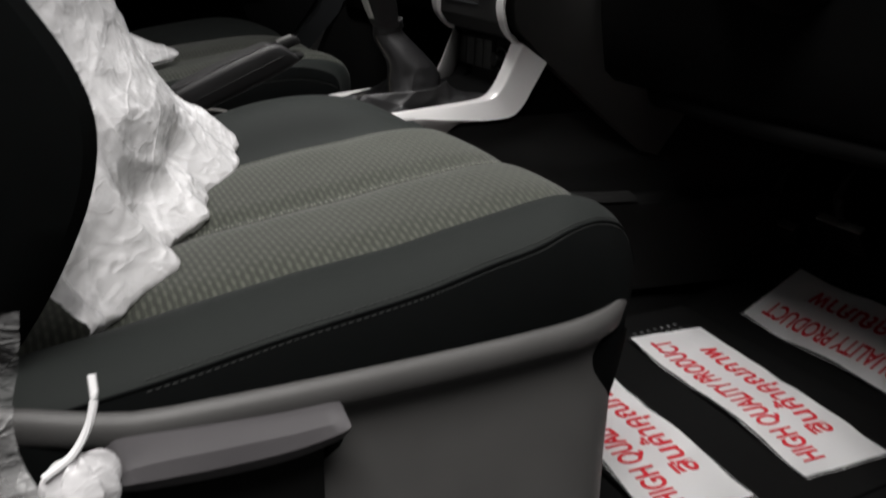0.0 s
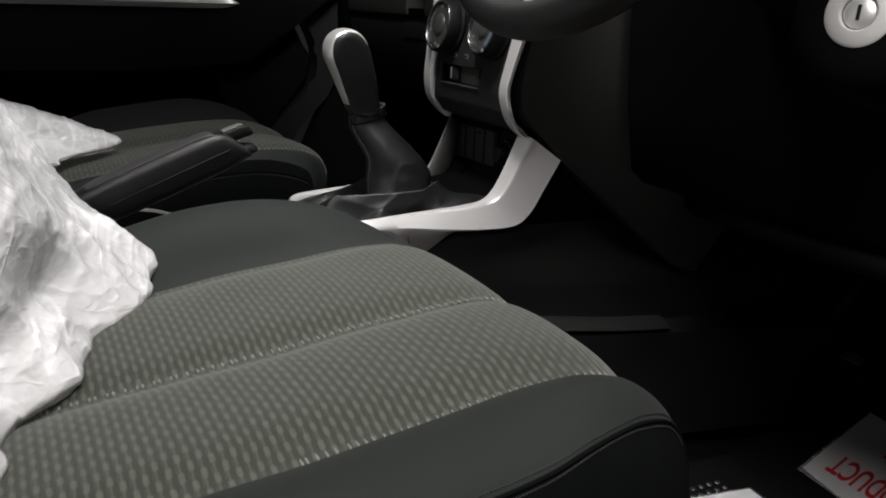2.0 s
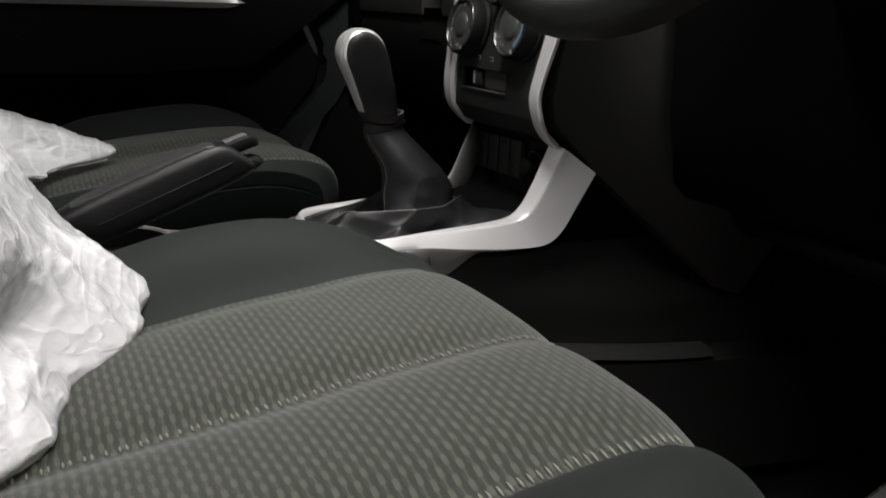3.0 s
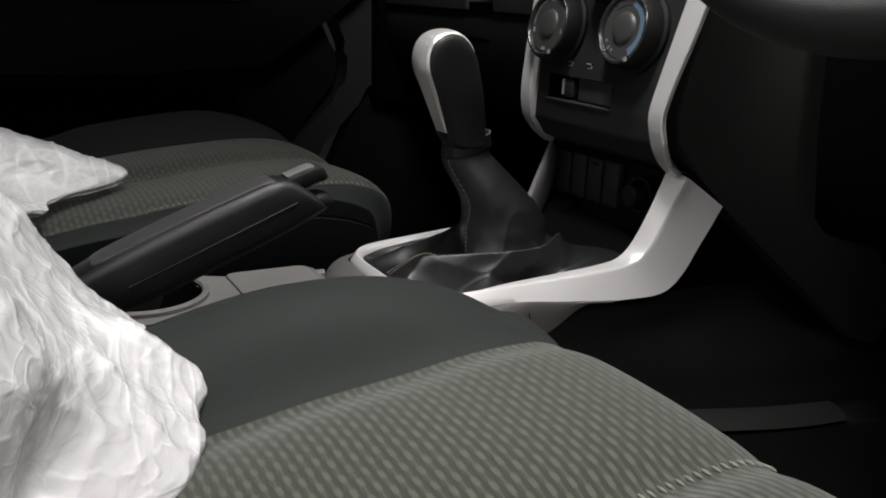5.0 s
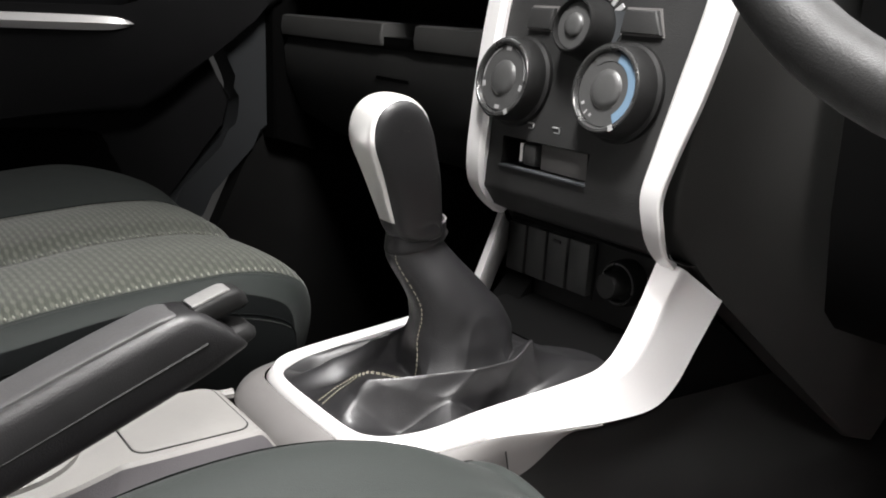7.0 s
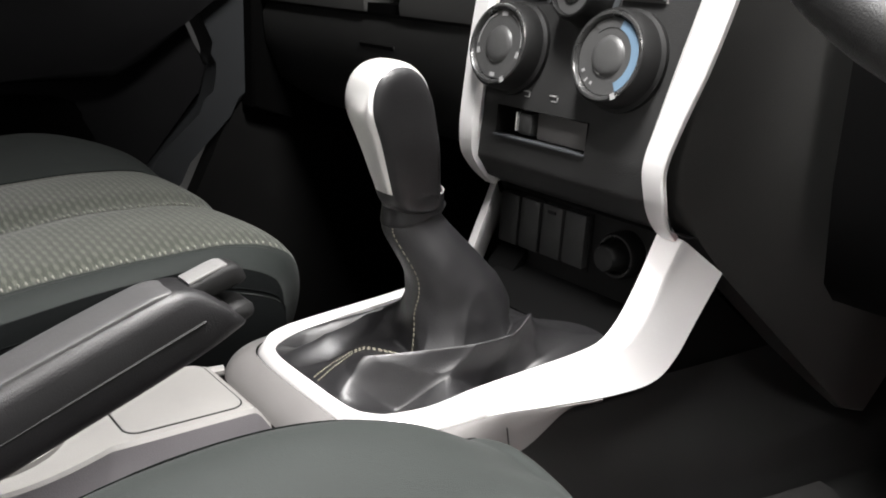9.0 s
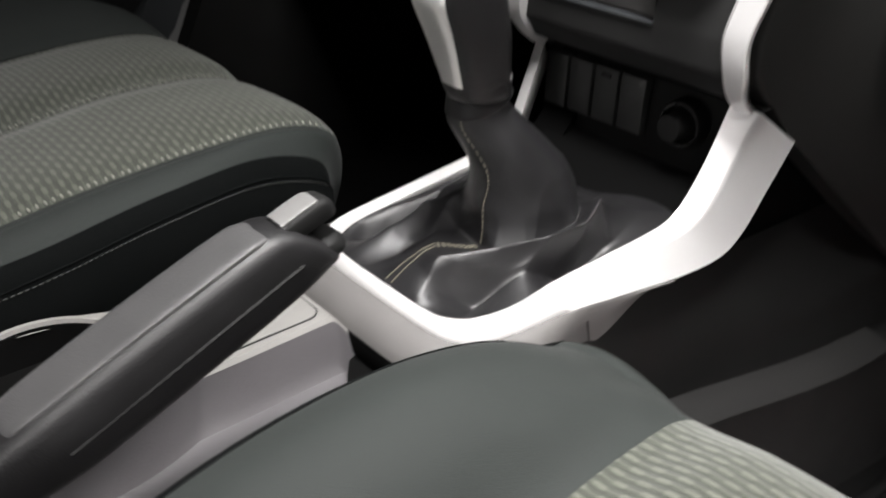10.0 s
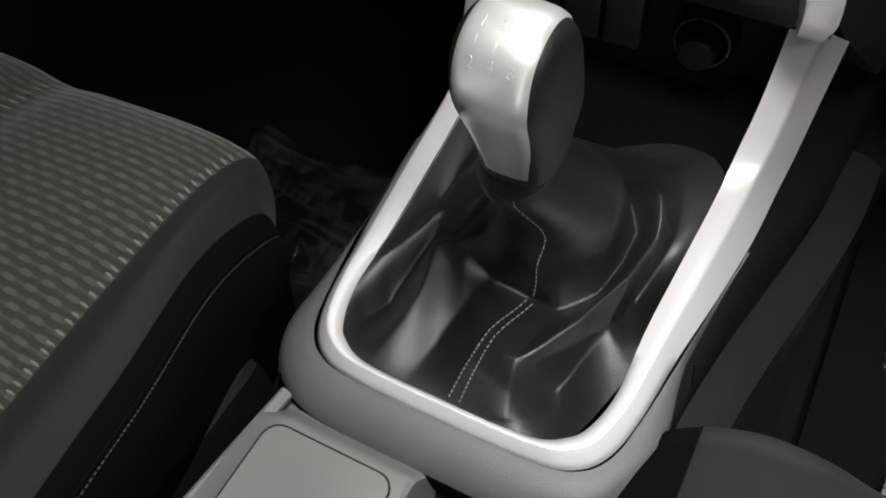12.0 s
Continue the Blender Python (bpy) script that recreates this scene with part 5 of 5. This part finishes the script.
part("panel", wallprism([(-1.2, 0.04), (0.08, 0.04), (0.10, 0.20), (0.155, 0.285), (0.240, 0.373), (0.251, 0.414), (0.209, 0.474), (0.24, 0.56), (0.25, 0.80), (-1.2, 0.80)], 0.700, 0.03, 0.006), DOOR_BLACK, door, "dark lower door panel")
part("armrest", wallprism([(-1.2, 0.399), (-0.04, 0.399), (0.117, 0.402), (0.157, 0.425), (0.209, 0.474), (0.268, 0.520), (0.31, 0.545), (0.31, 0.62), (0.16, 0.62), (0.115, 0.535), (0.10, 0.515), (-1.2, 0.515)], 0.655, 0.06, 0.014), DOOR_BLACK, door, "padded dark armrest")
part("upper_panel", wallprism([(-1.2, 0.515), (0.10, 0.515), (0.118, 0.54), (0.17, 0.62), (0.31, 0.62), (0.31, 0.82), (-1.2, 0.82)], 0.685, 0.03, 0.006), DOOR_BLACK, door)
part("door_strip", loft([[(x, y, z) for y, z in ((0.668, 0.498 + d), (0.650 + e, 0.500 + d), (0.646 + e, 0.508), (0.650 + e, 0.516 - d), (0.668, 0.518 - d))] for x, d, e in ((-1.0, 0, 0), (-0.4, 0, 0), (-0.1, 0, 0), (0.06, 0, 0), (0.095, 0.003, 0.002), (0.108, 0.007, 0.006))], 4), SILVER, door, "satin silver strip along the armrest")
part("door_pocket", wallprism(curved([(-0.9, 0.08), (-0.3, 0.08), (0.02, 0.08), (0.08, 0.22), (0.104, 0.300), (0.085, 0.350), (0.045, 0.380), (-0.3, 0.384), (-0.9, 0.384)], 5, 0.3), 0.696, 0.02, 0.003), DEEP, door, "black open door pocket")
tagged(part("door_frame", wallprism(curved([(0.13, 0.12), (0.201, 0.262), (0.296, 0.366), (0.325, 0.44), (0.326, 0.60), (0.255, 0.60), (0.232, 0.50), (0.258, 0.430), (0.248, 0.366), (0.160, 0.276), (0.09, 0.12)], 5, 0.35), 0.692, 0.05, 0.007), DOOR_GREY), "charcoal trim round the passenger door opening", "trim", kind="structure")
tagged(part("kick_panel", wallprism([(0.12, 0.0), (0.95, 0.0), (0.95, 0.62), (0.31, 0.62), (0.31, 0.42), (0.28, 0.34)], 0.705, 0.03, 0), BLACK), "black kick panel beside the passenger footwell", "trim", kind="structure")
tagged(part("kick_panel", box(0.30, 0.95, -0.735, -0.705, 0.0, 0.62, 0.005), DEEP), "black kick panel beside the driver footwell", "trim", kind="structure")


# ---- cards on the driver's mat, pedals ----
def card(cx, cy, turn, length, width, z, label, shown, tilt=0.0):
    c = thing("floor_card", (cx, cy, z), label, "card")
    m = Matrix.Translation((cx, cy, z)) @ Matrix.Rotation(radians(turn), 4, "Z") @ Matrix.Rotation(radians(tilt), 4, "X")
    def lay(u, v):
        a, b = (u - 0.5) * length, (v - 0.5) * width
        e = 0.002 * math.sin(u * 13 + cx * 40) * (1 if v in (0, 1) else 0)
        return m @ Vector((a, b + e, 0.003 + 0.003 * math.sin(u * 9 + cx * 30) * (0.3 + v) + 0.0015 * noise.noise((a * 30, b * 30, cx))))
    def solid(inset, lift):
        top = grid(lambda u, v: lay(inset + u * (1 - 2 * inset), inset * 2 + v * (1 - 4 * inset)) + Vector((0, 0, lift)), 40, 8)
        bmesh.ops.solidify(top, geom=top.faces[:], thickness=0.0006)
        return top
    part("sleeve", solid(-0.012, 0.0), CLEAR, c, "clear plastic edge")
    part("paper", solid(0.0, 0.0012), PAPER, c, "white paper strip")
    for text, v, size in shown:
        bm = letters(text, size, Matrix.Identity(4), 0.0002, 0.0007)
        xs = [q.co.x for q in bm.verts]
        s = min(1, 0.88 * length / (max(xs) - min(xs)))
        for q in bm.verts:
            p = lay(min(max(0.5 + q.co.x * s / length, 0), 1), 0.5 + v)
            d = m.to_3x3() @ Vector((0, q.co.y, 0))
            q.co = p + d + Vector((0, 0, 0.0022 + q.co.z))
        part("lettering", bm, RED, c, "red print")
    return c


WORDS = [("HIGH QUALITY PRODUCT", 0.22, 0.040), ("\u0e2a\u0e34\u0e19\u0e04\u0e49\u0e32\u0e04\u0e38\u0e13\u0e20\u0e32\u0e1e", -0.20, 0.040)]
card(0.353, -0.424, 84, 0.325, 0.113, 0.012, "white card strip printed in red lying on the black mat", WORDS)
card(0.163, -0.412, 85, 0.325, 0.113, 0.010, "crumpled white card strip printed in red beside the seat", WORDS)
card(0.560, -0.425, 88, 0.325, 0.113, 0.038, "white card strip printed in red on the rising footwell", WORDS, -29)

for nm, yy, zz in (("clutch", -0.20, 0.10), ("brake", -0.31, 0.13)):
    p = thing("pedal", (0.66, yy, zz), f"black ribbed {nm} pedal with a worn steel edge", "pedal")
    pm = Matrix.Translation((0.64, yy, zz)) @ Matrix.Rotation(radians(-35), 4, "Y")
    part("pad", moved(box(-0.008, 0.008, -0.035, 0.035, -0.028, 0.028, 0.004), pm), BLACK, p, "ribbed rubber pad")
    for k in range(5):
        part("rib", moved(box(-0.011, -0.007, -0.03, 0.03, -0.022 + 0.011 * k - 0.002, -0.022 + 0.011 * k + 0.002, 0.001), pm), BLACK, p)
    part("edge", moved(box(-0.007, 0.006, -0.037, 0.037, 0.0275, 0.0305, 0.001), pm), STEEL, p)
    part("arm", tube([pm @ Vector((0.008, 0, 0)), pm @ Vector((0.03, 0, 0.08)), (0.80, yy, zz + 0.25), (0.86, yy, zz + 0.42)], 0.008, 8, 5), BLACK, p)


def mat_film(u, v):
    return (0.10 + 0.24 * u, 0.18 + 0.22 * v, 0.012 + 0.10 * smooth(0.10, 0.0, v) + 0.004 * math.sin(9 * u + 5 * v))


sheet_cover("floor_film", mat_film, 40, 40, 0.006, 22, (0.2, 0.4, 0.01), "loose clear polythene over the passenger floor", FAINT)


mat = thing("floor_mat", (0.34, -0.24, 0.006), "black rubber floor mat with rows of glossy nubs", "floor mat")
part("sheet", box(0.10, 0.47, -0.62, -0.185, 0.0025, 0.0075, 0.002), CARPET, mat, "ribbed black rubber sheet")
nubs = []
for i in range(7):
    for j in range(3):
        m = Matrix.Translation((0.340 + 0.012 * i, -0.2320 - 0.0125 * j, 0.0065))
        nubs.append(turned([(0.0042, 0.0), (0.0040, 0.0014), (0.0030, 0.0026), (0.0012, 0.0032)], m, 10))
part("nubs", joined(*nubs), NUB, mat, "rows of small glossy rubber nubs")
